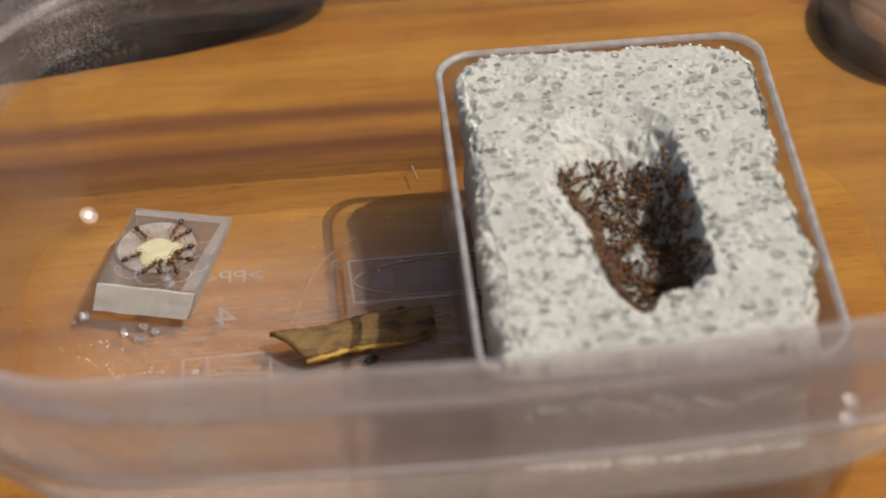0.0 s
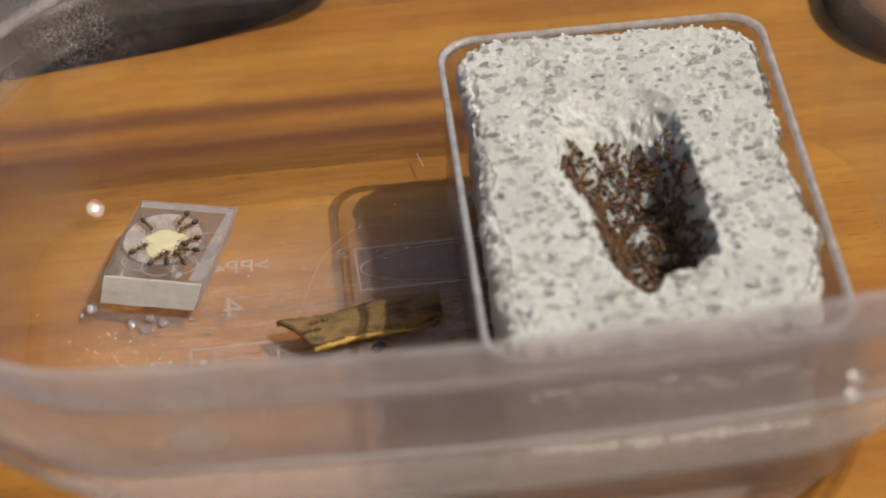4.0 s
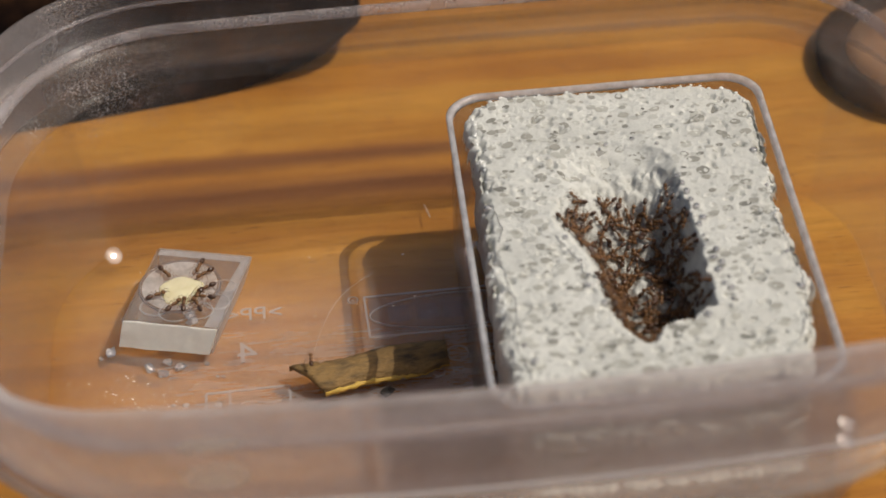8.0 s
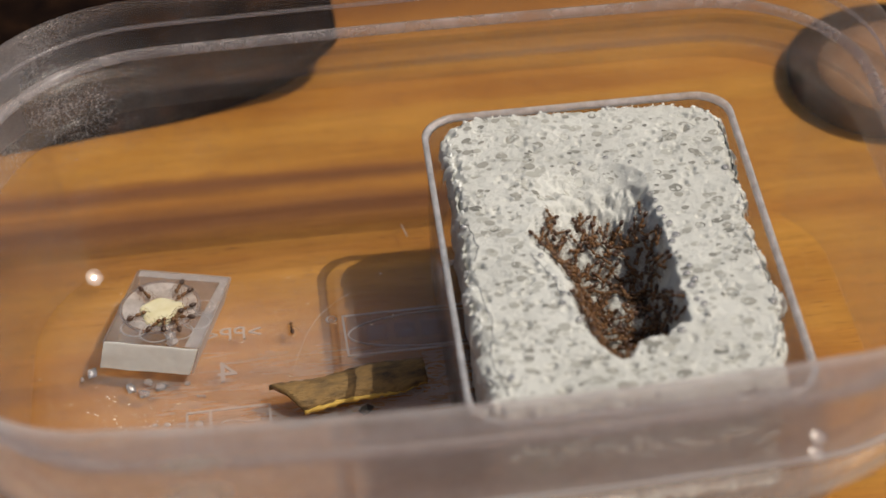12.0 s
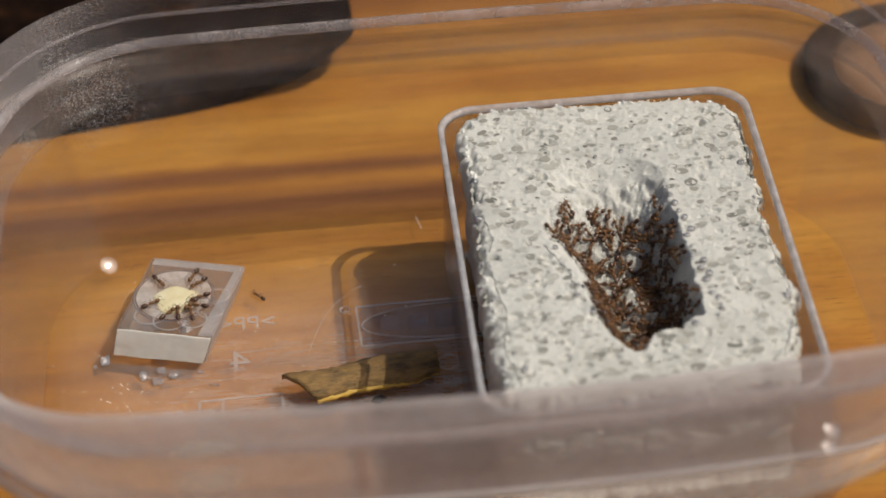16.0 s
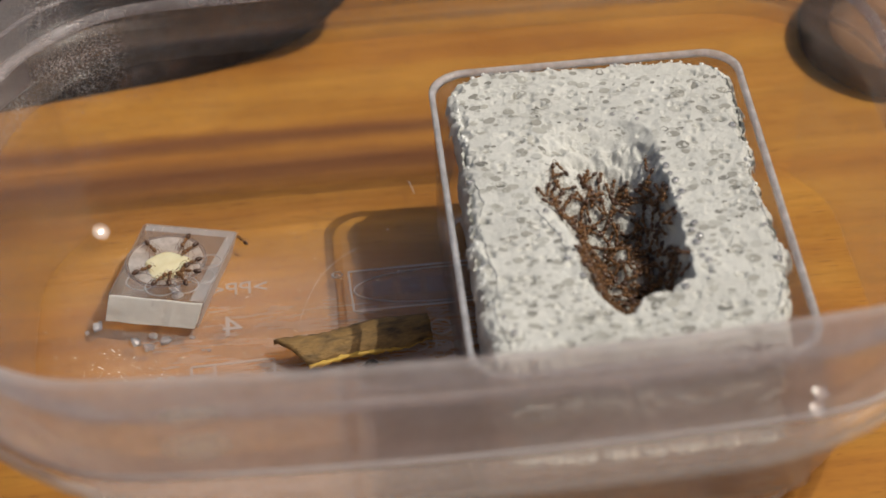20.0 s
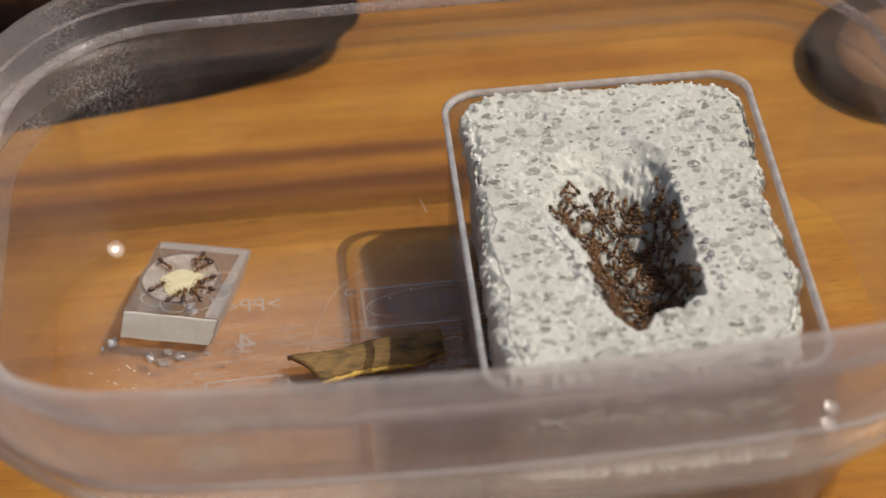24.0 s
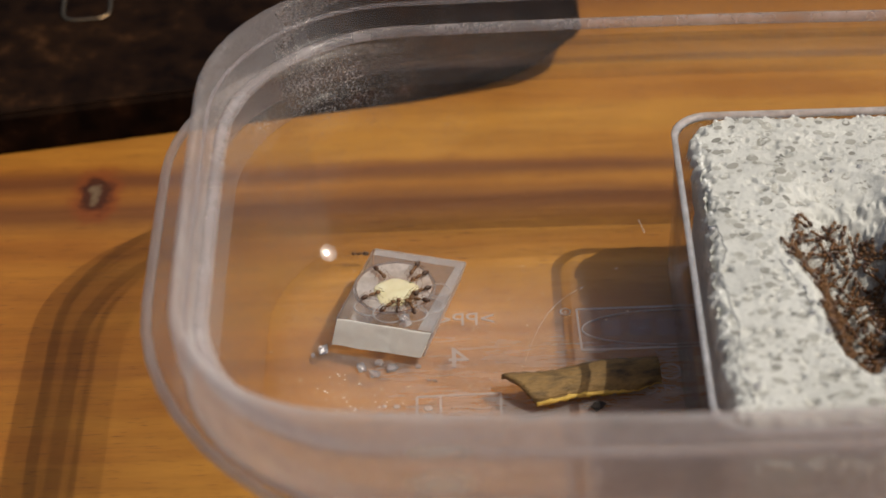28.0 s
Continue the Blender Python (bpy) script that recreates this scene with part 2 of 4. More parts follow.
    if speckle:
        # fine white scuffs at the far left corner, denser in smears
        dots = ramp(nt, noise_tex(nt, coords(nt, 1.0, 1.0, 1.6), 15.0, 3.0, 0.75), ((0.50, grey(0.0)), (0.70, grey(speckle))))
        smear = ramp(nt, noise_tex(nt, coords(nt, 1.0, 1.0, 1.0, rz=30), 0.7, 4.0, 0.6), ((0.40, grey(0.12)), (0.66, grey(1.0))))
        dots = mix_colour(nt, dots, smear, 1.0, "MULTIPLY")
        where = nt.nodes.new("ShaderNodeSeparateXYZ")
        nt.links.new(vec, where.inputs[0])
        for axis, near, far in (("X", -5.0, -11.5), ("Y", 1.0, 3.5), ("Z", 2.2, 4.2)):
            span = nt.nodes.new("ShaderNodeMapRange")
            for i, v in ((1, near), (2, far), (3, 0.0), (4, 1.0)):
                span.inputs[i].default_value = v
            nt.links.new(where.outputs[axis], span.inputs[0])
            dots = mix_colour(nt, grey(0.0), dots, span.outputs[0])
        more = nt.nodes.new("ShaderNodeMath")
        nt.links.new(base.inputs[0].links[0].from_socket, more.inputs[0])
        nt.links.new(dots, more.inputs[1])
        nt.links.new(more.outputs[0], base.inputs[0])
    nt.links.new(clear.outputs[0], base.inputs[1])
    nt.links.new(scatter.outputs[0], base.inputs[2])
    shine = add_node(nt, "ShaderNodeBsdfGlossy", Roughness=gloss_rough)
    fres = add_node(nt, "ShaderNodeFresnel", IOR=1.45)
    amount = nt.nodes.new("ShaderNodeMath")
    amount.operation = "MULTIPLY"
    amount.inputs[1].default_value = gloss
    nt.links.new(fres.outputs[0], amount.inputs[0])
    top = nt.nodes.new("ShaderNodeMixShader")
    nt.links.new(amount.outputs[0], top.inputs[0])
    nt.links.new(base.outputs[0], top.inputs[1])
    nt.links.new(shine.outputs[0], top.inputs[2])
    nrm = bump(nt, noise_tex(nt, vec, 1.2, 3.0), 0.25, 0.0006)
    if scratch:
        nrm = bump(nt, noise_tex(nt, coords(nt, 2.0, 14.0, 3.0, rz=20), 2.0, 5.0), scratch, 0.0003, nrm)
    frost = bump(nt, noise_tex(nt, vec, frost_scale, 2.0), 1.0, frost_depth)
    for n in (diffuse, trans):
        nt.links.new(frost, n.inputs["Normal"])
    nt.links.new(nrm, shine.inputs["Normal"])
    nt.links.new(top.outputs[0], out.inputs["Surface"])
    return m


def wood_material():
    """Oiled orange hardwood: long grain along x, two dark heart stripes, fine pores, a knot."""
    m, nt, out = shader("oiled_wood")
    vec = coords(nt)
    p = nt.nodes.new("ShaderNodeBsdfPrincipled")
    warp = add_node(nt, "ShaderNodeTexNoise", Scale=0.10, Detail=3.0, Roughness=0.5)
    nt.links.new(vec, warp.inputs["Vector"])
    bent = nt.nodes.new("ShaderNodeVectorMath")
    bent.operation = "MULTIPLY_ADD"
    nt.links.new(warp.outputs["Color"], bent.inputs[0])
    bent.inputs[1].default_value = (0.0, 0.9, 0.0)
    nt.links.new(vec, bent.inputs[2])
    stretched = nt.nodes.new("ShaderNodeMapping")
    stretched.inputs["Scale"].default_value = (0.06, 1.0, 1.0)
    nt.links.new(bent.outputs[0], stretched.inputs["Vector"])
    grain = stretched.outputs["Vector"]
    broad = noise_tex(nt, grain, 0.33, 3.0, 0.5)
    col = ramp(nt, broad, ((0.28, (0.335, 0.136, 0.024)), (0.43, (0.412, 0.178, 0.031)), (0.57, (0.485, 0.234, 0.040)), (0.74, (0.392, 0.160, 0.029))))
    fine = noise_tex(nt, grain, 3.2, 6.0, 0.65)
    col = mix_colour(nt, col, ramp(nt, fine, ((0.3, grey(0.72)), (0.62, grey(1.0)))), 0.8, "MULTIPLY")
    blotch = noise_tex(nt, coords(nt, 0.5, 1.0, 1.0), 0.45, 5.0, 0.6)
    col = mix_colour(nt, col, ramp(nt, blotch, ((0.32, (0.70, 0.62, 0.56)), (0.62, grey(1.0)))), 0.75, "MULTIPLY")
    # heart stripes: bands at fixed y, wavering with the warp
    sep = nt.nodes.new("ShaderNodeSeparateXYZ")
    nt.links.new(bent.outputs[0], sep.inputs[0])
    # the stripes fade out along the board
    runs = nt.nodes.new("ShaderNodeMapRange")
    for i, v in ((1, -3.0), (2, 3.0), (3, 1.0), (4, 0.15)):
        runs.inputs[i].default_value = v
    nt.links.new(sep.outputs["X"], runs.inputs[0])
    for centre, half, dark in ((9.5, 0.36, 0.72), (8.2, 0.55, 0.72), (2.3, 0.25, 0.25), (-12.5, 0.5, 0.4), (17.5, 0.6, 0.4)):
        d = nt.nodes.new("ShaderNodeMath")
        d.operation = "SUBTRACT"
        nt.links.new(sep.outputs["Y"], d.inputs[0])
        d.inputs[1].default_value = centre
        a = nt.nodes.new("ShaderNodeMath")
        a.operation = "ABSOLUTE"
        nt.links.new(d.outputs[0], a.inputs[0])
        band = ramp(nt, a.outputs[0], ((half * 0.3, grey(dark)), (min(1.0, half * 1.6), grey(0.0))))
        band = mix_colour(nt, grey(0.0), band, runs.outputs[0])
        col = mix_colour(nt, col, (0.11, 0.040, 0.022), band)
    # redder towards the left end, with some container shadow put into the colour
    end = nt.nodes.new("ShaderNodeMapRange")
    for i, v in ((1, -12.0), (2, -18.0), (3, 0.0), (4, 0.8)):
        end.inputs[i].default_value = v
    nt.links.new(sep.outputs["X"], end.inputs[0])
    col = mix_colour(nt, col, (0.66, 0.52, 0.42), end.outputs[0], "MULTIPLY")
    # a knot: a tall ragged oval with a split grey heart
    kn = nt.nodes.new("ShaderNodeMapping")
    kn.inputs["Location"].default_value = (-KNOT[0] * 0.80, -KNOT[1] * 0.46, 0)
    kn.inputs["Scale"].default_value = (0.80, 0.46, 1.0)
    nt.links.new(vec, kn.inputs["Vector"])
    away = nt.nodes.new("ShaderNodeVectorMath")
    away.operation = "LENGTH"
    nt.links.new(kn.outputs[0], away.inputs[0])
    ragged = nt.nodes.new("ShaderNodeMath")
    ragged.operation = "MULTIPLY_ADD"
    nt.links.new(noise_tex(nt, vec, 2.2, 5.0, 0.65), ragged.inputs[0])
    ragged.inputs[1].default_value = 0.6
    nt.links.new(away.outputs["Value"], ragged.inputs[2])
    col = mix_colour(nt, col, (0.17, 0.042, 0.010), ramp(nt, ragged.outputs[0], ((0.66, grey(0.9)), (0.90, grey(0.0)))))
    col = mix_colour(nt, col, (0.045, 0.014, 0.006), ramp(nt, ragged.outputs[0], ((0.54, grey(0.95)), (0.70, grey(0.0)))))
    col = mix_colour(nt, col, (0.15, 0.10, 0.055), ramp(nt, ragged.outputs[0], ((0.37, grey(0.8)), (0.46, grey(0.0)))))
    pores = noise_tex(nt, coords(nt, 1.1, 15.0, 1.0, rz=-2.0), 1.5, 3.0, 0.6)
    col = mix_colour(nt, col, (0.10, 0.035, 0.012), ramp(nt, pores, ((0.60, grey(0.0)), (0.68, grey(0.75)))))
    p.inputs["Specular IOR Level"].default_value = 0.25
    nt.links.new(col, p.inputs["Base Color"])
    nt.links.new(ramp(nt, fine, ((0.3, grey(0.52)), (0.7, grey(0.36)))), p.inputs["Roughness"])
    nt.links.new(bump(nt, fine, 0.25, 0.0004, bump(nt, pores, 0.3, 0.0003)), p.inputs["Normal"])
    nt.links.new(p.outputs["BSDF"], out.inputs["Surface"])
    return m


KNOT = (-17.39, 8.5, 0.0)
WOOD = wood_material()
PP_WALL = plastic("milky_clear_plastic", 0.045, tint=(0.97, 0.96, 0.95), milk=(0.93, 0.90, 0.90), patch=0.5, patch_scale=1.2, patch_stretch=(1, 1, 6), gloss_rough=0.3, gloss=0.12, far_near_haze=(0.012, 0.07), streaks=2.5, left_haze=0.0, speckle=0.4)
PP_COLLAR = plastic("milky_plastic_rim", 0.30, tint=(0.89, 0.87, 0.86), milk=(0.965, 0.935, 0.94), patch=0.22, patch_scale=0.8, gloss_rough=0.3, gloss=0.15, far_near_haze=(0.02, 0.29), left_haze=0.11, speckle=0.35)
PP_BEAD = plastic("cloudy_plastic_bead", 0.30, tint=(0.92, 0.91, 0.90), milk=(0.84, 0.82, 0.82), patch=0.1, gloss_rough=0.25, gloss=0.1, far_near_haze=(0.0, 0.40))
PP_LINE = plastic("faint_plastic_line", 0.14, milk=(0.90, 0.86, 0.87), gloss_rough=0.2, gloss=0.3)
PP_STEP = plastic("cloudy_plastic_step", 0.24, tint=(0.90, 0.88, 0.88), milk=(0.90, 0.86, 0.87), patch=0.12, patch_scale=0.8, gloss_rough=0.2, gloss=0.4)
PP_LIP = plastic("clear_plastic_lip", 0.3, tint=(0.90, 0.90, 0.88), milk=(0.84, 0.82, 0.82), patch=0.1, gloss_rough=0.25, gloss=0.1, far_near_haze=(0.0, 0.16), left_haze=0.34)
PP_FLOOR = plastic("clear_plastic_floor", 0.16, tint=(0.98, 0.97, 0.965), milk=(0.95, 0.89, 0.875), patch=0.32, patch_scale=1.4, patch_stretch=(0.6, 3.2, 1), gloss_rough=0.2, gloss=0.03, far_near_haze=(0.17, 0.42), left_haze=0.0, fade=(("X", 5.2, 1.0), ("X", -14.2, -9.0), ("Y", 6.2, 2.0)))
PP_FLANGE = plastic("thin_clear_plastic", 0.12, tint=(0.94, 0.93, 0.92), milk=(0.95, 0.91, 0.89), patch=0.1, gloss_rough=0.2, gloss=0.06, far_near_haze=(0.01, 0.17), left_haze=0.04)
PP_SMALL = plastic("clear_box_plastic", 0.04, tint=(0.98, 0.975, 0.975), gloss_rough=0.10, gloss=0.4)
PP_RIM = plastic("cloudy_box_rim", 0.50, milk=(0.93, 0.94, 0.96), patch=0.15, patch_scale=3.0, gloss_rough=0.15, gloss=0.7)
EMBOSS = plastic("raised_plastic_mark", 0.32, tint=(1.0, 0.99, 0.985), milk=(0.92, 0.87, 0.84), gloss_rough=0.2, gloss=0.5)

# ---- table and ground ----
def setting():
    ground = box_bm(-4000, 4000, -4000, 4000, -76, -74)
    solo("ground", ground, surface("terrace_stone", ((0.3, (0.20, 0.19, 0.17)), (0.7, (0.32, 0.30, 0.27))), 0.05), "grey stone terrace under the table", "ground", kind="structure", smooth=False)
    table = thing("table", "oiled orange hardwood table with dark grain stripes", "table", kind="structure")
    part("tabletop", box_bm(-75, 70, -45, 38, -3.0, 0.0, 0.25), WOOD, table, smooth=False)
    for x in (-70, 65):
        for y in (-40, 33):
            part("leg", box_bm(x - 3, x + 3, y - 3, y + 3, -74, -3.0, 0.3), WOOD, table, smooth=False)


setting()

# ---- the large food container ----
OX, OY, OHX, OHY = -3.60, -0.65, 10.05, 6.9
CORNERS = (3.4, 3.9)


def swept_loop(cx, cy, hx, hy, radii, z, far, near, ends, corner=12, side=12):
    """A closed loop with a radius for each corner (far right, far left, near left, near right) and bowed sides."""
    pts = []
    for k, (sx, sy) in enumerate(((1, 1), (-1, 1), (-1, -1), (1, -1))):
        r = radii[k]
        ox, oy = cx + sx * (hx - r), cy + sy * (hy - r)
        arc = [radians(90 * k) + radians(90) * i / corner for i in range(corner + 1)]
        pts += [[ox + r * math.cos(a), oy + r * math.sin(a), z] for a in arc]
        nx_, ny_ = ((-1, 1), (-1, -1), (1, -1), (1, 1))[k]
        r = radii[(k + 1) % 4]
        a1 = radians(90 * (k + 1))
        end = (cx + nx_ * (hx - r) + r * math.cos(a1), cy + ny_ * (hy - r) + r * math.sin(a1))
        last = pts[-1]
        pts += [[last[0] + (end[0] - last[0]) * i / side, last[1] + (end[1] - last[1]) * i / side, z] for i in range(1, side)]
    for p in pts:
        u, v = (p[0] - cx) / hx, (p[1] - cy) / hy
        p[1] += (far if v > 0 else near) * v * (1 - min(1, u * u))
        p[0] += ends * u * (1 - min(1, v * v))
    return pts


def outer_loop(inset, z):
    # the near corners are rounder towards the foot
    near = 3.7 - 0.33 * (z - 5.0) if z > 5.0 else 3.7 + 0.55 * (5.0 - z)
    near = min(near - inset * 0.2, 2 * (OHY - inset) - CORNERS[1] + inset * 0.5 - 0.1)
    radii = [r - inset * 0.5 for r in CORNERS] + [near] * 2
    return swept_loop(OX, OY, OHX - inset, OHY - inset, radii, z, 0.25, 0.65, 0.12)


def flange_loop(f, z):
    """From the root (f = 0) to the lip (f = 1)."""
    root = outer_loop(0.66, z)
    lip = swept_loop(OX + 0.05, OY, OHX + 0.98, OHY + 0.80, (4.4, 4.4, 6.6, 6.6), z, 0.25, 0.65, 0.05)
    return [[a[0] + (b[0] - a[0]) * f, a[1] + (b[1] - a[1]) * f, z] for a, b in zip(root, lip)]


def food_container():
    box = thing("food_container", "large milky clear plastic food container, open, on the wooden table", "food container")
    wall = [outer_loop(i, z) for i, z in ((1.08, 1.22), (0.92, 2.5), (0.70, 4.9), (0.52, 6.14), (0.62, 6.14), (0.82, 4.9), (1.04, 2.5), (1.12, 1.22))]
    part("wall", ring_loft(wall, False), PP_WALL, box, "milky clear plastic wall")
    foot = [outer_loop(i, z) for i, z in ((1.12, 1.22), (1.15, 0.95), (1.24, 0.65), (1.38, 0.45), (1.62, 0.33))]
    part("foot", ring_loft(foot, False), PP_FLOOR, box, "rounded clear plastic foot")
    bm = ring_loft([outer_loop(i, z) for i, z in ((1.62, 0.33), (1.85, 0.30), (2.1, 0.287), (3.0, 0.284), (5.5, 0.284))], False, False, True)
    part("floor_panel", bm, PP_FLOOR, box, "clear plastic floor with raised marks")
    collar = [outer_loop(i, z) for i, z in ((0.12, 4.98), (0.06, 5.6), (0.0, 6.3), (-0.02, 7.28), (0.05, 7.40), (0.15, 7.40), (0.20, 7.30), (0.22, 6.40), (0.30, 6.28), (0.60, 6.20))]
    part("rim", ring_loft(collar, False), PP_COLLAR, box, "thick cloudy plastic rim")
    part("root_bead", tube_bm(outer_loop(0.10, 5.0), 0.075, 6, True), PP_BEAD, box, "bright moulded line where the flange starts")
    part("step_bead", tube_bm(outer_loop(0.42, 6.2), 0.13, 8, True), PP_STEP, box, "bright moulded step inside the rim")
    part("rim_line", tube_bm(outer_loop(0.2, 6.78), 0.05, 6, True), PP_LINE, box, "fine moulded line inside the rim")
    part("flange", ring_loft([flange_loop(0.0, 4.90), flange_loop(1.0, 4.90), flange_loop(1.0, 4.97), flange_loop(0.0, 4.97)]), PP_FLANGE, box, "thin clear plastic flange")
    part("flange_bead", tube_bm(flange_loop(1.02, 4.93), 0.11, 8, True), PP_LIP, box, "cloudy rolled edge")
    return box


BOX = food_container()

# ---- the small box and its block ----
RX, RY = 3.5, 5.27


def inner_loop(inset, z):
    loop = round_rect(-0.05, 0, RX + 0.04 - inset, RY - inset, max(0.3, 0.85 - inset * 0.4), z, 0.0, 8, 6)
    return [[x + (0.009 * y if x > 0 else 0.0), y, z] for x, y, z in loop]


def small_box():
    box = thing("small_box", "small clear plastic box filled with a white block", "plastic box")
    wall = [inner_loop(i, z) for i, z in ((0.45, 0.30), (0.25, 0.32), (0.15, 0.45), (0.08, 4.15), (0.11, 4.15), (0.22, 0.52), (0.30, 0.42), (0.50, 0.40))]
    for loop in wall:
        for q in loop:
            # the near left foot flares a little
            q[0] -= 0.04 * (4.05 - q[2]) if q[0] < -2.0 else 0.0
            q[1] = q[1] if q[1] > -3.0 else min(q[1], -5.22 + (q[1] + 5.27) * 0.2)
    part("wall", ring_loft(wall), PP_SMALL, box)
    bm = bmesh.new()
    bm.faces.new([bm.verts.new(p) for p in inner_loop(0.76, 0.35)])
    part("bottom", bm, PP_SMALL, box)
    rim = [inner_loop(i, z) for i, z in ((0.10, 4.13), (0.0, 4.16), (-0.01, 4.23), (0.03, 4.27), (0.10, 4.27), (0.13, 4.22), (0.14, 4.13))]
    part("rim", ring_loft(rim), PP_RIM, box, "cloudy plastic rim with a rough edge")


small_box()

CAVITY = [(0.72, 2.40), (1.00, 1.98), (1.2, 1.42), (1.22, 0.6), (1.26, -0.79), (1.27, -1.93), (1.17, -2.62), (0.95, -2.72), (0.66, -2.94), (0.31, -2.98), (0.09, -3.2), (-0.09, -3.62),
          (-0.38, -3.63), (-0.65, -3.18), (-0.91, -2.5), (-1.13, -1.74), (-1.10, -0.85), (-1.42, -0.17), (-1.74, 0.72), (-1.60, 1.15), (-1.25, 1.55), (-0.7, 2.02), (-0.2, 2.25), (0.3, 2.32)]


def inside_distance(px, py, poly):
    """Signed distance to a polygon, positive inside."""
    best = np.full(px.shape, 1e9)
    inside = np.zeros(px.shape, bool)
    n = len(poly)
    for i in range(n):
        (x0, y0), (x1, y1) = poly[i], poly[(i + 1) % n]
        dx, dy = x1 - x0, y1 - y0
        t = np.clip(((px - x0) * dx + (py - y0) * dy) / (dx * dx + dy * dy), 0, 1)
        best = np.minimum(best, np.hypot(px - x0 - t * dx, py - y0 - t * dy))
        crosses = ((y0 > py) != (y1 > py)) & (px < (x1 - x0) * (py - y0) / (y1 - y0 + 1e-12) + x0)
        inside ^= crosses
    return np.where(inside, best, -best)


def smooth_noise(rng, shape, cell):
    """Value noise on a grid, one value every cell samples."""
    h, w = shape
    gh, gw = int(h / cell) + 3, int(w / cell) + 3
    g = rng.random((gh, gw)) - 0.5
    yy, xx = np.arange(h) / cell, np.arange(w) / cell
    iy, ix = yy.astype(int), xx.astype(int)
    fy, fx = (yy - iy)[:, None], (xx - ix)[None, :]
    fy, fx = fy * fy * (3 - 2 * fy), fx * fx * (3 - 2 * fx)
    a, b = g[iy][:, ix], g[iy][:, ix + 1]
    c, d = g[iy + 1][:, ix], g[iy + 1][:, ix + 1]
    return (a * (1 - fx) + b * fx) * (1 - fy) + (c * (1 - fx) + d * fx) * fy


STEP = 0.029
BX0, BX1, BY0, BY1 = -3.5, 3.5, -5.25, 5.45
BLOCK_EDGE = [(-3.12, 4.6), (-2.75, 5.05), (-2.34, 5.25), (-0.4, 5.13), (1.79, 5.04), (2.85, 4.9), (3.2, 4.34), (3.24, 3.45), (3.2, 1.95), (3.06, 0.14), (3.12, -0.85),
              (3.2, -2.0), (3.08, -3.07), (2.83, -4.09), (2.74, -4.75), (2.4, -4.88), (-2.8, -4.88), (-3.1, -4.6), (-3.12, -3.2), (-3.16, -1.04), (-3.1, 0.69), (-3.06, 2.72)]


def block_heights():
    rng = np.random.default_rng(7)
    nx, ny = int((BX1 - BX0) / STEP), int((BY1 - BY0) / STEP)
    xs, ys = BX0 + STEP * np.arange(nx), BY0 + STEP * np.arange(ny)
    X, Y = np.meshgrid(xs, ys)
    shape = X.shape
    rough = smooth_noise(rng, shape, 60) * 0.09 + smooth_noise(rng, shape, 18) * 0.022 + smooth_noise(rng, shape, 7) * 0.034 + smooth_noise(rng, shape, 2.4) * 0.018
    z = 4.17 + rough
    # pores, from pinpricks to wide flat bubbles
    for count, r0, r1, deep in ((300, 0.03, 0.045, 1.0), (280, 0.05, 0.085, 0.85), (120, 0.08, 0.12, 0.7)):
        for _ in range(count):
            cx, cy, r = rng.uniform(BX0, BX1), rng.uniform(BY0, BY1), rng.uniform(r0, r1)
            ax, ay = r * rng.uniform(0.9, 1.35), r * rng.uniform(0.75, 1.05)
            i0, i1 = max(0, int((cx - ax - BX0) / STEP)), min(nx, int((cx + ax - BX0) / STEP) + 2)
            j0, j1 = max(0, int((cy - ay - BY0) / STEP)), min(ny, int((cy + ay - BY0) / STEP) + 2)
            if i1 <= i0 or j1 <= j0:
                continue
            q = ((X[j0:j1, i0:i1] - cx) / ax) ** 2 + ((Y[j0:j1, i0:i1] - cy) / ay) ** 2
            z[j0:j1, i0:i1] -= r * deep * np.clip(1.4 * (1 - q), 0, 1) ** 0.5
    # the dug-out nest chamber
    wob = smooth_noise(rng, shape, 16) * 0.13 + smooth_noise(rng, shape, 6) * 0.09
    d = inside_distance(X, Y, CAVITY) + wob
    gentle = np.clip((Y + 0.6 - 0.55 * X) / 2.2, 0, 1)
    # steep on the right, a gentle bank on the left and behind
    right = np.clip((X + 0.1) / 0.7, 0, 1)
    f = np.clip(d / (0.80 - 0.36 * right + 0.5 * gentle), 0, 1)
    f = f ** 0.9 * right + (f * f * (3 - 2 * f) * 0.5 + f * 0.5) * (1 - right)
    depth = 1.5 + 0.20 * np.clip((-Y - 0.2) / 2.0, -1, 1)
    depth *= np.clip(1.0 - 0.35 * np.clip((Y - 0.6 - 0.5 * X) / 1.6, 0, 1), 0.3, 1)
    z -= f * (depth + 0.34 * smooth_noise(rng, shape, 22) + 0.20 * smooth_noise(rng, shape, 9) + 0.16 * smooth_noise(rng, shape, 4))
    z -= np.where((f > 0.02) & (Y > 0.3), 0.26 * np.abs(smooth_noise(rng, shape, 3.5)) + 0.16 * np.clip(smooth_noise(rng, shape, 6) - 0.12, 0, 1), 0)
    # a scraped hollow behind the chamber
    q = ((X + 0.1) / 1.3) ** 2 + ((Y - 2.1) / 1.0) ** 2
    z -= 0.30 * np.clip(1 - q, 0, 1) * (0.6 + 1.2 * (smooth_noise(rng, shape, 8) + 0.5))
    z = np.where(f > 0, np.maximum(z, 2.1), z)
    # the crumbling upper edge
    e = inside_distance(X, Y, BLOCK_EDGE) + smooth_noise(rng, shape, 12) * 0.20 + smooth_noise(rng, shape, 4) * 0.16
    z -= 0.16 * np.clip(1 - e / 0.16, 0, 1)
    z = np.where(e < 0, np.maximum(z - 4.0 * (-e), 3.4), z)
    return X, Y, z, e


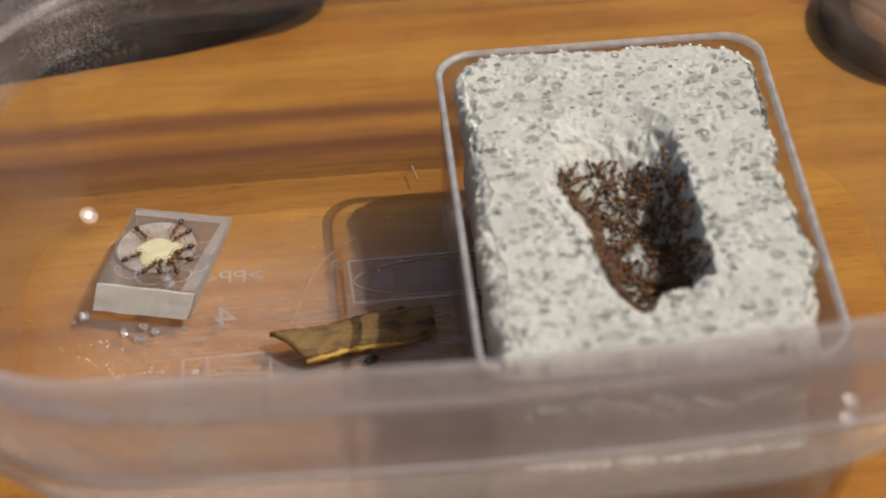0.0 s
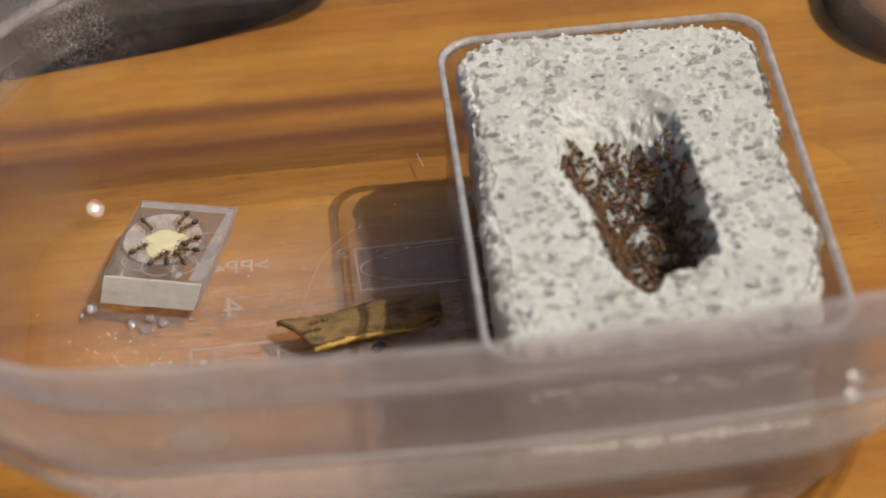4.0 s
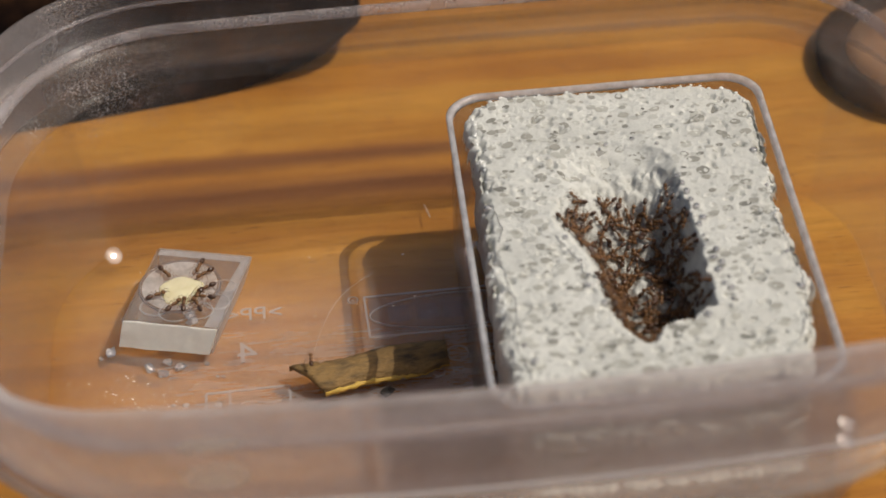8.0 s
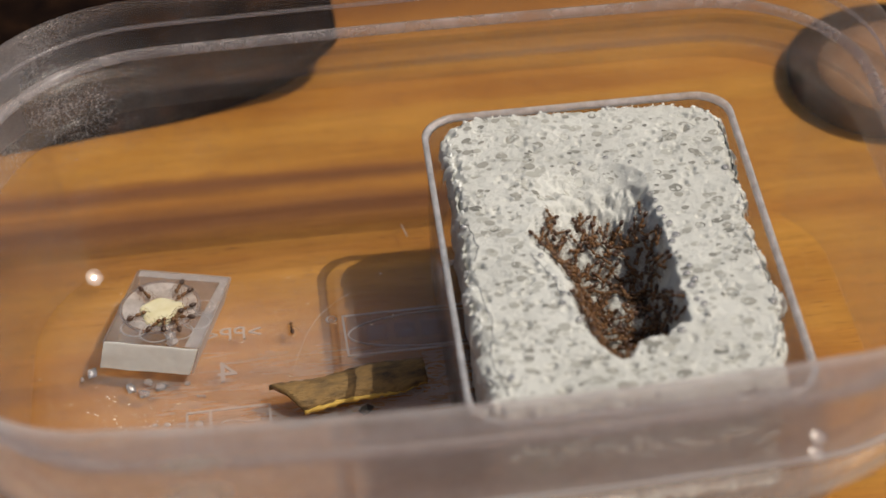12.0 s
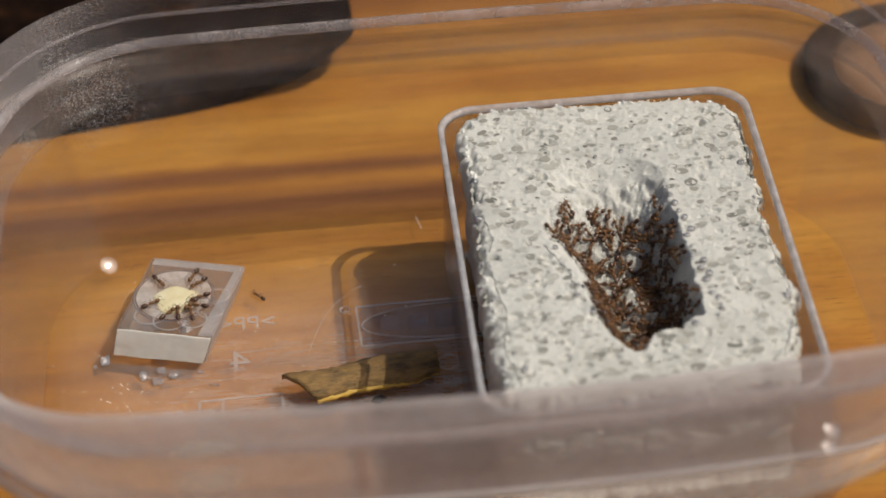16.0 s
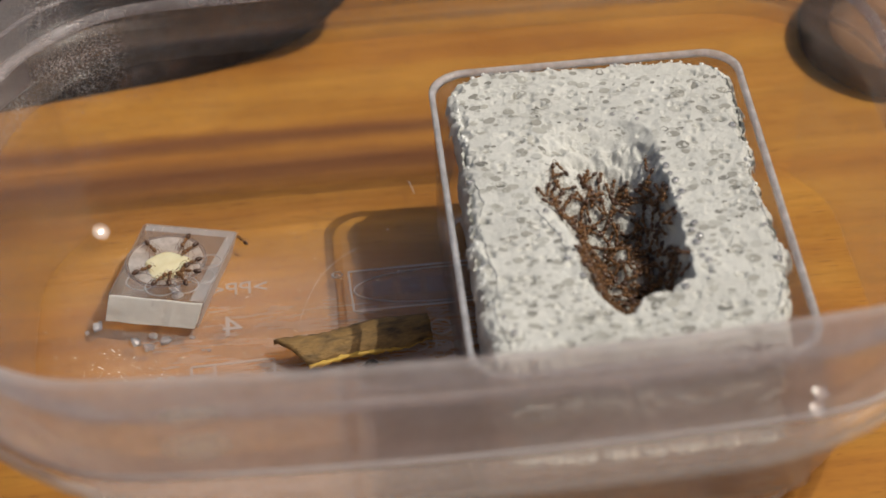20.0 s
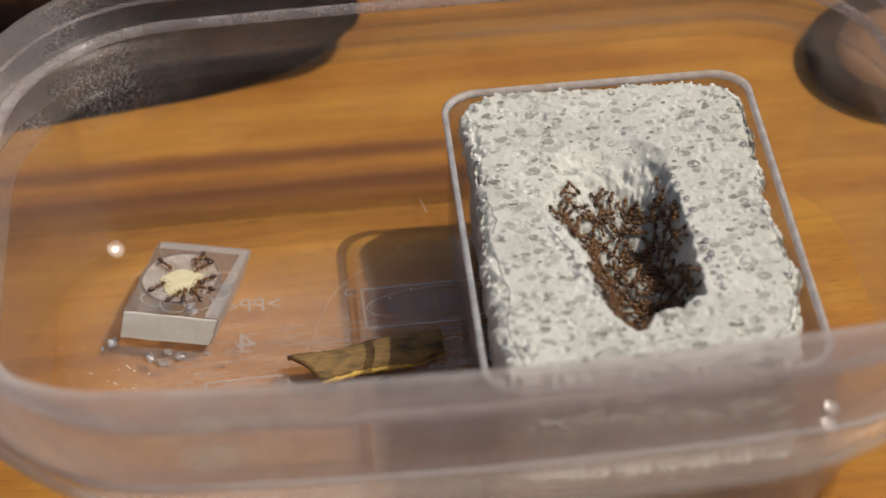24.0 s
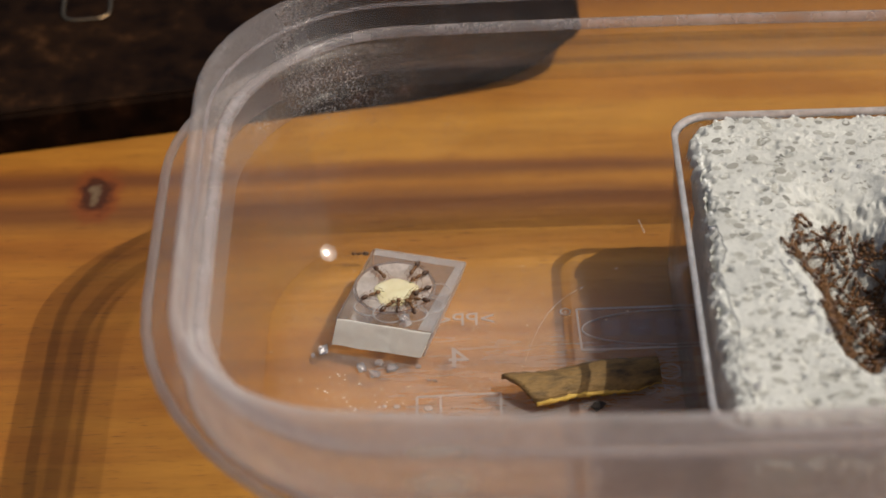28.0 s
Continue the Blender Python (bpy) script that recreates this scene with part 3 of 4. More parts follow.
def stone_material():
    m, nt, out = shader("white_aerated_stone")
    vec = coords(nt)
    p = nt.nodes.new("ShaderNodeBsdfPrincipled")
    col = ramp(nt, noise_tex(nt, vec, 0.5, 4.0), ((0.35, (0.51, 0.505, 0.465)), (0.65, (0.61, 0.605, 0.56))))
    cells = add_node(nt, "ShaderNodeTexVoronoi", Scale=3.6)
    nt.links.new(vec, cells.inputs["Vector"])
    col = mix_colour(nt, col, (0.36, 0.36, 0.34), ramp(nt, cells.outputs["Distance"], ((0.12, grey(0.55)), (0.30, grey(0.0)))))
    col = mix_colour(nt, col, (0.42, 0.42, 0.40), ramp(nt, noise_tex(nt, vec, 6.0, 4.0), ((0.60, grey(0.0)), (0.72, grey(0.5)))))
    nt.links.new(col, p.inputs["Base Color"])
    p.inputs["Roughness"].default_value = 0.85
    fine = noise_tex(nt, vec, 22.0, 4.0, 0.7)
    nt.links.new(bump(nt, fine, 0.7, 0.0005), p.inputs["Normal"])
    nt.links.new(p.outputs["BSDF"], out.inputs["Surface"])
    return m


def grid_mesh(name, X, Y, Z, material, keep):
    ny, nx = Z.shape
    co = np.stack([X, Y, Z], -1).reshape(-1, 3) * CM
    idx = np.arange(ny * nx).reshape(ny, nx)
    quads = np.stack([idx[:-1, :-1], idx[:-1, 1:], idx[1:, 1:], idx[1:, :-1]], -1).reshape(-1, 4)
    ok = (keep[:-1, :-1] & keep[:-1, 1:] & keep[1:, 1:] & keep[1:, :-1]).reshape(-1)
    quads = quads[ok]
    used = np.unique(quads)
    back = np.zeros(ny * nx, int)
    back[used] = np.arange(len(used))
    co, quads = co[used], back[quads]
    me = bpy.data.meshes.new(name)
    me.from_pydata(co.tolist(), [], quads.tolist())
    me.polygons.foreach_set("use_smooth", [True] * len(me.polygons))
    me.materials.append(material)
    return me


def block_side():
    """The rough sides of the block, leaning in towards the bottom save for the front, and its underside."""
    pts = []
    n = len(BLOCK_EDGE)
    for i in range(n):
        (x0, y0), (x1, y1) = BLOCK_EDGE[i], BLOCK_EDGE[(i + 1) % n]
        k = max(1, int(math.hypot(x1 - x0, y1 - y0) / 0.055))
        pts += [(x0 + (x1 - x0) * q / k, y0 + (y1 - y0) * q / k) for q in range(k)]
    loops = []
    levels = 52
    for k in range(levels + 1):
        f = k / levels
        z = 4.08 - 3.6 * f
        loop = []
        for x, y in pts:
            lean = 1 - 0.03 * f if x < -2.5 else 1 - 0.06 * f
            # front leans out for sunlight and is set back below to fit the view
            px, py = x * lean, (y - 0.30 * min(1.0, (4.08 - z) / 2.4) + (0.0 if z > 1.66 else 0.9) if y < -4.0 else y * lean)
            q = Vector((px, py, z))
            d = 0.10 * noise.noise(q * 2.2) + 0.07 * noise.noise(q * 6.0) + 0.05 * noise.noise(q * 13.0)
            pit = noise.noise(q * 8.0 + Vector((7, 3, 1)))
            d -= 0.16 * max(0.0, pit - 0.25)
            if y < -4.0:
                # steps across the front, shaped to catch sun and stand in for refracted bands
                step = (z * 1.15 + 0.35 * noise.noise(Vector((px * 0.9, 0.0, z * 0.6)))) % 1.0
                d += 0.14 * max(0.0, 1.0 - abs(z - 1.82) / 0.22)
                d += 0.20 * (0.45 - step) * (0.7 + 0.6 * noise.noise(q * 3.0))
            r = math.hypot(px, py)
            loop.append((px * (1 + d / r) * 0.99, py * (1 + d / r) * 0.99, z + 0.02 * noise.noise(q * 9.0)))
        loops.append(loop)
    bm = bmesh.new()
    rows = [[bm.verts.new(p) for p in loop] for loop in loops]
    m = len(pts)
    for a, c in zip(rows, rows[1:]):
        for i in range(m):
            bm.faces.new((a[(i + 1) % m], a[i], c[i], c[(i + 1) % m]))
    bm.faces.new(list(reversed(rows[-1])))
    return bm


HX, HY, HZ, HE = block_heights()
STONE = stone_material()
block = thing("nest_block", "white porous aerated concrete block with a dug-out nest chamber", "concrete block")
top = new("top_face", grid_mesh("top_face", HX, HY, HZ, STONE, HE > -0.08))
top.parent = block
part("sides", block_side(), STONE, block)


def block_top(x, y):
    i, j = int((x - BX0) / STEP), int((y - BY0) / STEP)
    return float(HZ[min(max(j, 0), HZ.shape[0] - 1), min(max(i, 0), HZ.shape[1] - 1)])


def bubble_discs():
    """Grey discs laid on the top face for its bubbles, and loose white grit along its edge."""
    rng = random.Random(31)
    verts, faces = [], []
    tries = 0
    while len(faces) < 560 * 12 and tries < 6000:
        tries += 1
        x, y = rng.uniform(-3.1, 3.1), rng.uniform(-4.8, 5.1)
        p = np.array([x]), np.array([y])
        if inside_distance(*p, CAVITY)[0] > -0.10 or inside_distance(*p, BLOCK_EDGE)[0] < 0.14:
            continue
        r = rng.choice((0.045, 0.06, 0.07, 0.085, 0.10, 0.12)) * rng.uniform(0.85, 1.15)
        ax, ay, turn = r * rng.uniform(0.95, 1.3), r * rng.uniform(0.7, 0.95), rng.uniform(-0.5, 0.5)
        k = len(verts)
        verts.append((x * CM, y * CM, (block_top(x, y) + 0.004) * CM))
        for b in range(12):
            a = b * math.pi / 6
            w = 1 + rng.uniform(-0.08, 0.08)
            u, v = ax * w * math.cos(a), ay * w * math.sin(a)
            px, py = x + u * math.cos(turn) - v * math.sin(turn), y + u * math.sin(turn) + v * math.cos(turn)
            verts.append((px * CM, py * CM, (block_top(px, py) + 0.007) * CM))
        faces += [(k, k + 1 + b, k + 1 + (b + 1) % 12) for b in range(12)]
    m, nt, out = shader("grey_bubble_discs")
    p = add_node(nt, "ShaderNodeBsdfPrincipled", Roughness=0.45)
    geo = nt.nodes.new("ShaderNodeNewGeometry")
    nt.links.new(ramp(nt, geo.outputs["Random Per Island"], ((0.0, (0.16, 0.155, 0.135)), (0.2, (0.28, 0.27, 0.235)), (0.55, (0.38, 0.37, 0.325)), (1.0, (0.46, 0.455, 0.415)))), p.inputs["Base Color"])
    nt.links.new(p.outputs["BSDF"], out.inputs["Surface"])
    me = bpy.data.meshes.new("bubble_discs")
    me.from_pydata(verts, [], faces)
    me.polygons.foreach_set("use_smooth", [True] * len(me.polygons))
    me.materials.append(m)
    ob = new("bubble_discs", me)
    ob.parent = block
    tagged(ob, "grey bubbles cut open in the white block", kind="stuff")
    verts, faces = [], []
    n = len(BLOCK_EDGE)
    for _ in range(520):
        i = rng.randrange(n)
        (x0, y0), (x1, y1) = BLOCK_EDGE[i], BLOCK_EDGE[(i + 1) % n]
        if rng.random() > math.hypot(x1 - x0, y1 - y0) / 2.0:
            continue
        f = rng.random()
        x, y = (x0 + (x1 - x0) * f) * rng.uniform(0.955, 1.0), (y0 + (y1 - y0) * f) * rng.uniform(0.97, 1.0)
        r, z = rng.uniform(0.02, 0.055), block_top(x, y)
        k = len(verts)
        for dx, dy, dz in ((1, 0, 0), (-1, 0, 0), (0, 1, 0), (0, -1, 0), (0, 0, 1), (0, 0, -1)):
            s = r * rng.uniform(0.6, 1.3)
            verts.append(((x + dx * s) * CM, (y + dy * s) * CM, (z + r * 0.4 + dz * s * 0.8) * CM))
        for a, b, c in ((0, 2, 4), (2, 1, 4), (1, 3, 4), (3, 0, 4), (2, 0, 5), (1, 2, 5), (3, 1, 5), (0, 3, 5)):
            faces.append((k + a, k + b, k + c))
    me = bpy.data.meshes.new("edge_grit")
    me.from_pydata(verts, [], faces)
    me.materials.append(surface("white_grit", ((0.3, (0.66, 0.66, 0.63)), (0.7, (0.78, 0.78, 0.75))), 6.0, 0.5))
    ob = new("edge_grit", me)
    ob.parent = block
    tagged(ob, "loose white grit along the block's edge", kind="stuff")


bubble_discs()

# ---- behind the container ----
def dark_tray():
    m = loc(-12.4, 11.55, 0.0, 0, 0, 9.4)
    tray = thing("dark_tray", "low dark rusty-brown metal tray with a rounded corner on the table", "tray", m)
    rust = surface("dark_rust", ((0.35, (0.004, 0.002, 0.0015)), (0.58, (0.013, 0.006, 0.003)), (0.75, (0.040, 0.017, 0.007))), 1.2, 0.8, bump_scale=8.0, bump_strength=0.4, specular=0.03)

    def loop(z, right, a, b, lean, front):
        """Front edge along x, an elliptic corner (a wide, b deep) at the right end, then the side runs back."""
        pts = [(-34.0, 30.0, z), (-34.0, front, z), (right - a, front, z)]
        for i in range(1, 17):
            t = radians(90) * i / 16
            pts.append((right - a + a * math.sin(t), front + b - b * math.cos(t), z))
        pts += [(right + lean * (q - b - front), q, z) for q in (8.0, 20.0, 30.0)]
        return pts

    loops = [loop(*q) for q in ((0.0, 7.35, 4.9, 2.5, 0.10, 0.04), (0.08, 7.4, 4.9, 2.5, 0.10, 0.0), (0.6, 7.5, 3.4, 1.9, 0.12, -0.03), (1.1, 7.6, 1.8, 1.3, 0.14, -0.05), (1.22, 7.55, 1.7, 1.25, 0.14, 0.02))]
    part("side_wall", ring_loft(loops, False, True, False), rust, tray, "black shaded side", smooth=False)
    part("top_plate", ring_loft([loop(1.222, 7.5, 1.7, 1.25, 0.14, 0.06), loop(1.26, 7.4, 1.6, 1.2, 0.14, 0.14)], False, True, True), rust, tray, "rusty brown top", smooth=False)


dark_tray()


def saucer():
    dish = thing("saucer", "added low tan saucer, its dark rim standing in for a shadow", "saucer", loc(9.35, 10.95, 0))
    clay = surface("tan_clay", ((0.35, (0.22, 0.11, 0.05)), (0.7, (0.34, 0.19, 0.10))), 1.5, 0.6)
    # dark rim painted in for a shadow crescent; the dish itself is added
    dark = surface("shadow_rim", ((0.35, (0.012, 0.008, 0.006)), (0.7, (0.035, 0.02, 0.014))), 1.5, 0.9, specular=0.1)
    for name, prof, material in (("rim", ((2.75, 0.0), (2.9, 0.1), (2.95, 0.45), (2.75, 0.60), (2.5, 0.58), (2.14, 0.46), (2.10, 0.30)), dark), ("middle", ((2.13, 0.30), (2.13, 0.44), (1.4, 0.47), (0.7, 0.48), (0.05, 0.48)), clay)):
        loops = [[(r * math.cos(a), r * math.sin(a), z) for a in [2 * math.pi * k / 48 for k in range(48)]] for r, z in prof]
        part(name, ring_loft(loops, False, True, True), material, dish)


saucer()

# ---- raised marks in the container's floor, seen mirrored from above ----
FLOOR_Z = 0.29


def word_bm(text, size, x_right, y_base, z, deep=0.02):
    """Mirrored raised letters that end at x_right when read mirrored."""
    cu = bpy.data.curves.new("word", "FONT")
    cu.body, cu.size, cu.extrude = text, size, deep / 2
    tmp = new("word_tmp", cu)
    me = bpy.data.meshes.new_from_object(tmp.evaluated_get(bpy.context.evaluated_depsgraph_get()))
    bpy.data.objects.remove(tmp)
    bm = bmesh.new()
    bm.from_mesh(me)
    bpy.data.meshes.remove(me)
    for v in bm.verts:
        v.co = Vector((x_right - v.co.x, y_base + v.co.y, z + deep / 2 + v.co.z))
    bmesh.ops.reverse_faces(bm, faces=bm.faces)
    return bm


def bar_bm(x0, y0, x1, y1, w, z=FLOOR_Z, h=0.02):
    d = Vector((x1 - x0, y1 - y0, 0))
    n = Vector((-d.y, d.x, 0)).normalized() * w / 2
    bm = bmesh.new()
    a = [bm.verts.new((x0 + sx * n.x, y0 + sx * n.y, z + k)) for k in (0, h) for sx in (1, -1)]
    b = [bm.verts.new((x1 + sx * n.x, y1 + sx * n.y, z + k)) for k in (0, h) for sx in (1, -1)]
    for q in ((a[0], a[1], b[1], b[0]), (a[2], b[2], b[3], a[3]), (a[0], b[0], b[2], a[2]), (a[1], a[3], b[3], b[1]), (a[0], a[2], a[3], a[1]), (b[0], b[1], b[3], b[2])):
        bm.faces.new(q)
    bmesh.ops.recalc_face_normals(bm, faces=bm.faces)
    return bm


def circle_pts(cx, cy, rx, ry, z, n=28, a0=0.0, a1=2 * math.pi):
    return [(cx + rx * math.cos(a0 + (a1 - a0) * k / n), cy + ry * math.sin(a0 + (a1 - a0) * k / n), z) for k in range(n)]

EMBOSS_FAINT = plastic("faint_raised_plastic", 0.06, milk=(0.92, 0.86, 0.80), gloss_rough=0.3, gloss=0.1)


def floor_marks(floor):
    part("raised_lettering", word_bm(">PP<", 0.62, -7.62, 2.76, FLOOR_Z), EMBOSS, floor, smooth=False)
    part("raised_number", word_bm("4", 0.98, -8.24, 1.32, FLOOR_Z), EMBOSS, floor, smooth=False)
    part("raised_lettering", word_bm("and Quality", 0.40, -3.42, 0.28, FLOOR_Z), EMBOSS, floor, smooth=False)
    x0, x1, xm, y0, y1 = -9.41, -7.57, -8.89, 0.38, -0.95
    for bar in ((x0, y0, x1, y0 + 0.05), (x0, y1, x1, y1), (x0, y0, x0, y1), (x1, y0 + 0.05, x1, y1), (xm, y0, xm, y1)):
        part("raised_line", bar_bm(*bar, 0.06), EMBOSS, floor, smooth=False)
    for k in range(3):
        pts = [(xm + 0.22 + 0.9 * i / 12, -0.02 - 0.16 * k + 0.045 * math.sin(i / 12 * 2 * math.pi), FLOOR_Z + 0.01) for i in range(13)]
        part("raised_wave", tube_bm(pts, 0.03, 4), EMBOSS, floor)
    for y in (0.02, -0.24):
        part("raised_dot", blob_bm(0.11, 0.10, 0.02, -9.16, y, FLOOR_Z, 12, 5), EMBOSS, floor)
    for x, y, r in ((-9.85, 0.1, 0.09), (-10.12, 0.12, 0.07), (-9.95, -0.2, 0.11), (-10.2, -0.16, 0.08), (-10.35, -0.25, 0.08), (-9.7, -0.14, 0.07)):
        part("raised_dot", blob_bm(r, r * 0.8, 0.02, x, y, FLOOR_Z, 8, 4), EMBOSS, floor)
    part("raised_ring", tube_bm(circle_pts(-3.8, 0.99, 0.24, 0.24, FLOOR_Z + 0.01), 0.035, 4, True), EMBOSS, floor)
    part("raised_ring", tube_bm(circle_pts(-6.02, 3.13, 0.11, 0.11, FLOOR_Z + 0.01, 14), 0.03, 4, True), EMBOSS, floor)
    part("raised_dot", blob_bm(0.06, 0.06, 0.02, -6.02, 3.13, FLOOR_Z, 8, 4), EMBOSS, floor)
    # the maker's mark as plain shapes: a panel, an oval, four blocks
    for bar in ((-5.76, 3.2, -1.6, 3.25), (-5.71, 1.78, -1.6, 1.83), (-5.76, 3.2, -5.71, 1.78)):
        part("raised_line", bar_bm(*bar, 0.05), EMBOSS, floor, smooth=False)
    part("raised_panel", box_bm(-5.68, -1.6, 1.85, 3.18, FLOOR_Z - 0.004, FLOOR_Z + 0.006), EMBOSS_FAINT, floor, smooth=False)
    part("raised_oval", tube_bm(circle_pts(-3.65, 2.50, 2.02, 0.60, FLOOR_Z + 0.01, 48), 0.03, 4, True), EMBOSS, floor)
    for x in (-5.0, -4.35, -3.75):
        part("raised_block", box_bm(x - 0.24, x + 0.22, 2.24, 2.76, FLOOR_Z + 0.007, FLOOR_Z + 0.025, 0.0), EMBOSS_FAINT, floor, smooth=False)


GLINT = plastic("polished_glint_cap", 0.02, gloss_rough=0.10, gloss=6.0)
floor_panel = [o for o in BOX.children if o.name.startswith("floor_panel")][0]
floor_marks(floor_panel)
GLOW = Vector((0.354, -0.484, 0.80))


def polished_cap(x, y, z, r, spread):
    """An added polished cap that makes a glint: its middle faces halfway between sun and viewer."""
    bm = bmesh.new()
    bmesh.ops.create_uvsphere(bm, u_segments=24, v_segments=180, radius=r)
    bmesh.ops.rotate(bm, verts=bm.verts, matrix=GLOW.to_track_quat("Z", "Y").to_matrix())
    c = Vector((x, y, z)) - GLOW * r
    bmesh.ops.translate(bm, verts=bm.verts, vec=c)
    low = [v for v in bm.verts if (v.co - c).dot(GLOW) < r * math.cos(radians(spread))]
    bmesh.ops.delete(bm, geom=low, context="VERTS")
    return bm


# caps added for the glints, placed to fit the camera's view
part("glint_cap", polished_cap(2.57, -8.05, 5.75, 1.0, 10), GLINT, BOX, "added polished cap that stands in for a glint")
part("glint_cap", polished_cap(2.54, -8.09, 5.38, 1.0, 10), GLINT, BOX, "added polished cap that stands in for a glint")
part("glint_cap", polished_cap(-11.50, 5.36, 0.46, 1.8, 7.5), GLINT, BOX, "added polished cap for the glint of the rounded foot")



def soft_pad(rx, rz):
    """Glare painted as a milky spot whose haze runs out from its middle."""
    m = plastic("milky_glare_pad", 0.3, tint=(1.0, 0.995, 0.99), milk=(0.97, 0.95, 0.88), gloss_rough=0.3, gloss=0.05)
    nt = m.node_tree
    base = [n for n in nt.nodes if n.type == "MIX_SHADER" and n.inputs[1].links[0].from_node.type == "BSDF_TRANSPARENT"][0]
    away = nt.nodes.new("ShaderNodeVectorMath")
    away.operation = "LENGTH"
    nt.links.new(coords(nt, 1 / rx, 0.0, 1 / rz), away.inputs[0])
    nt.links.new(ramp(nt, away.outputs["Value"], ((0.35, grey(0.34)), (0.75, grey(0.20)), (1.0, grey(0.0)))), base.inputs[0])
    return m


# two spots of glare on the near rim, painted as hazy blobs
for z, rx, rz in ((6.66, 0.72, 0.24), (5.86, 0.74, 0.42)):
    pad = part("glare_pad", blob_bm(rx, 0.05, rz, 0, 0, 0, 32, 14), soft_pad(rx, rz), BOX, "hazy patch on the rim, glare painted as milky plastic")
    pad.location = (-8.76 * CM, -8.07 * CM, z * CM)

# ---- feeding block ----
CUBE = loc(-9.74, 3.11, FLOOR_Z, 0, 0, -16.0)
CLEAR = plastic("clear_acrylic", 0.07, tint=(1.0, 0.995, 0.985), milk=(0.95, 0.93, 0.92), gloss_rough=0.06, gloss=0.5)
SAWN = plastic("sawn_acrylic_side", 0.94, frost_depth=0.0002, frost_scale=90.0, milk=(0.97, 0.96, 0.91), gloss_rough=0.4, patch=0.05, patch_scale=2.5, gloss=0.4)
SAWN_THIN = plastic("cloudy_acrylic_edge", 0.08, milk=(0.95, 0.94, 0.93), gloss_rough=0.35, gloss=0.4, patch=0.05, patch_scale=3.0)

SAWN_PALE = plastic("pale_acrylic_side", 0.34, milk=(0.96, 0.95, 0.94), gloss_rough=0.35, gloss=0.4, patch=0.06, patch_scale=2.0)


FROST_BAND = plastic("frosted_edge_band", 0.20, tint=(1.0, 0.995, 0.99), milk=(0.96, 0.95, 0.94), gloss_rough=0.3, gloss=0.3, patch=0.14, patch_scale=3.0)


def feeding_block():
    t = thing("feeding_block", "clear acrylic feeding block with sawn frosted sides and a shallow dish", "feeding block", CUBE)
    def leaning(bm):
        """Sheared to fit the camera's view: the block's foot lies a little further to the left, most of all at the
        right side.
        """
        for v in bm.verts:
            k = (0.76 - v.co.z) / 0.76
            v.co.x -= (0.10 + 0.12 * max(0.0, v.co.x)) * k
            v.co.x += 0.035 * v.co.y
        return bm

    part("body", leaning(box_bm(-1.09, 1.09, -1.20, 1.36, 0.0, 0.76, 0.03)), CLEAR, t, smooth=False)
    bm = box_bm(-1.09, 1.09, -1.255, -1.205, 0.22, 0.76, 0.012)
    bmesh.ops.subdivide_edges(bm, edges=[e for e in bm.edges if e.calc_length() > 0.5], cuts=9, use_grid_fill=True)
    for v in bm.verts:
        if v.co.y < -1.22:
            # the front tilts out to catch sun, in place of light from within
            v.co.y += 0.035 * noise.noise(v.co * 2.6) + 0.012 * noise.noise(v.co * 9.0) - 0.48 * (0.76 - v.co.z)
        if v.co.z > 0.70:
            v.co.z += 0.03 * noise.noise(Vector((v.co.x * 2.0, 3.0, 0.0)))
    part("front_side", leaning(bm), SAWN, t, "rough sawn off-white side", smooth=False)
    part("right_side", leaning(box_bm(1.095, 1.13, -1.20, 1.36, 0.0, 0.76, 0.01)), SAWN_PALE, t, "cloudy sawn side", smooth=False)
    part("back_side", leaning(box_bm(-1.09, 1.09, 1.365, 1.395, 0.0, 0.76, 0.01)), SAWN_PALE, t, "cloudy sawn side", smooth=False)
    part("left_side", leaning(box_bm(-1.13, -1.095, -1.20, 1.36, 0.0, 0.76, 0.01)), SAWN_THIN, t, "cloudy sawn side", smooth=False)
    # frosted bands laid on the top; the right one stands in for its refracted side
    bm = box_bm(0.93, 1.085, -1.18, 1.34, 0.762, 0.768)
    for v in bm.verts:
        if v.co.x < 1.0:
            v.co.x -= 0.16 * (1.34 - v.co.y) / 2.5
    part("edge_band", leaning(bm), FROST_BAND, t, "frosted white band along the edge", smooth=False)
    part("edge_band", leaning(box_bm(-1.05, 0.92, 1.14, 1.34, 0.762, 0.768)), FROST_BAND, t, "frosted white band along the edge", smooth=False)
    cx, cy = -0.2, 0.13
    loops = [circle_pts(cx, cy, r, r, z, 40) for r, z in ((0.95, 0.762), (0.93, 0.770), (0.90, 0.770), (0.88, 0.763))]
    part("dish_rim", ring_loft(loops), SAWN_THIN, t, "cloudy round dish edge")
    loops = [circle_pts(cx, cy, r, r, z, 40) for r, z in ((0.86, 0.764), (0.6, 0.766), (0.3, 0.767), (0.02, 0.768))]
    part("dish", ring_loft(loops, False, False, True), plastic("dish_film", 0.55, milk=(0.95, 0.93, 0.90), gloss_rough=0.2, patch=0.25, patch_scale=1.6), t, "cloudy shallow dish")
    # pale overlapping rings laid on the top for the circles below the dish
    for x, y, r in ((-0.55, -0.68, 0.34), (-0.05, -0.80, 0.36), (0.45, -0.66, 0.34), (0.78, -0.30, 0.30), (0.82, 0.25, 0.26)):
        part("pale_ring", tube_bm(circle_pts(x, y, r, r * 0.85, 0.766, 24), 0.02, 4, True), SAWN_PALE, t)
    part("chip", crystal_bm(random.Random(9), 0.17), SAWN_PALE, t, "white chipped spot", smooth=False).location = (0.42 * CM, -1.02 * CM, 0.74 * CM)


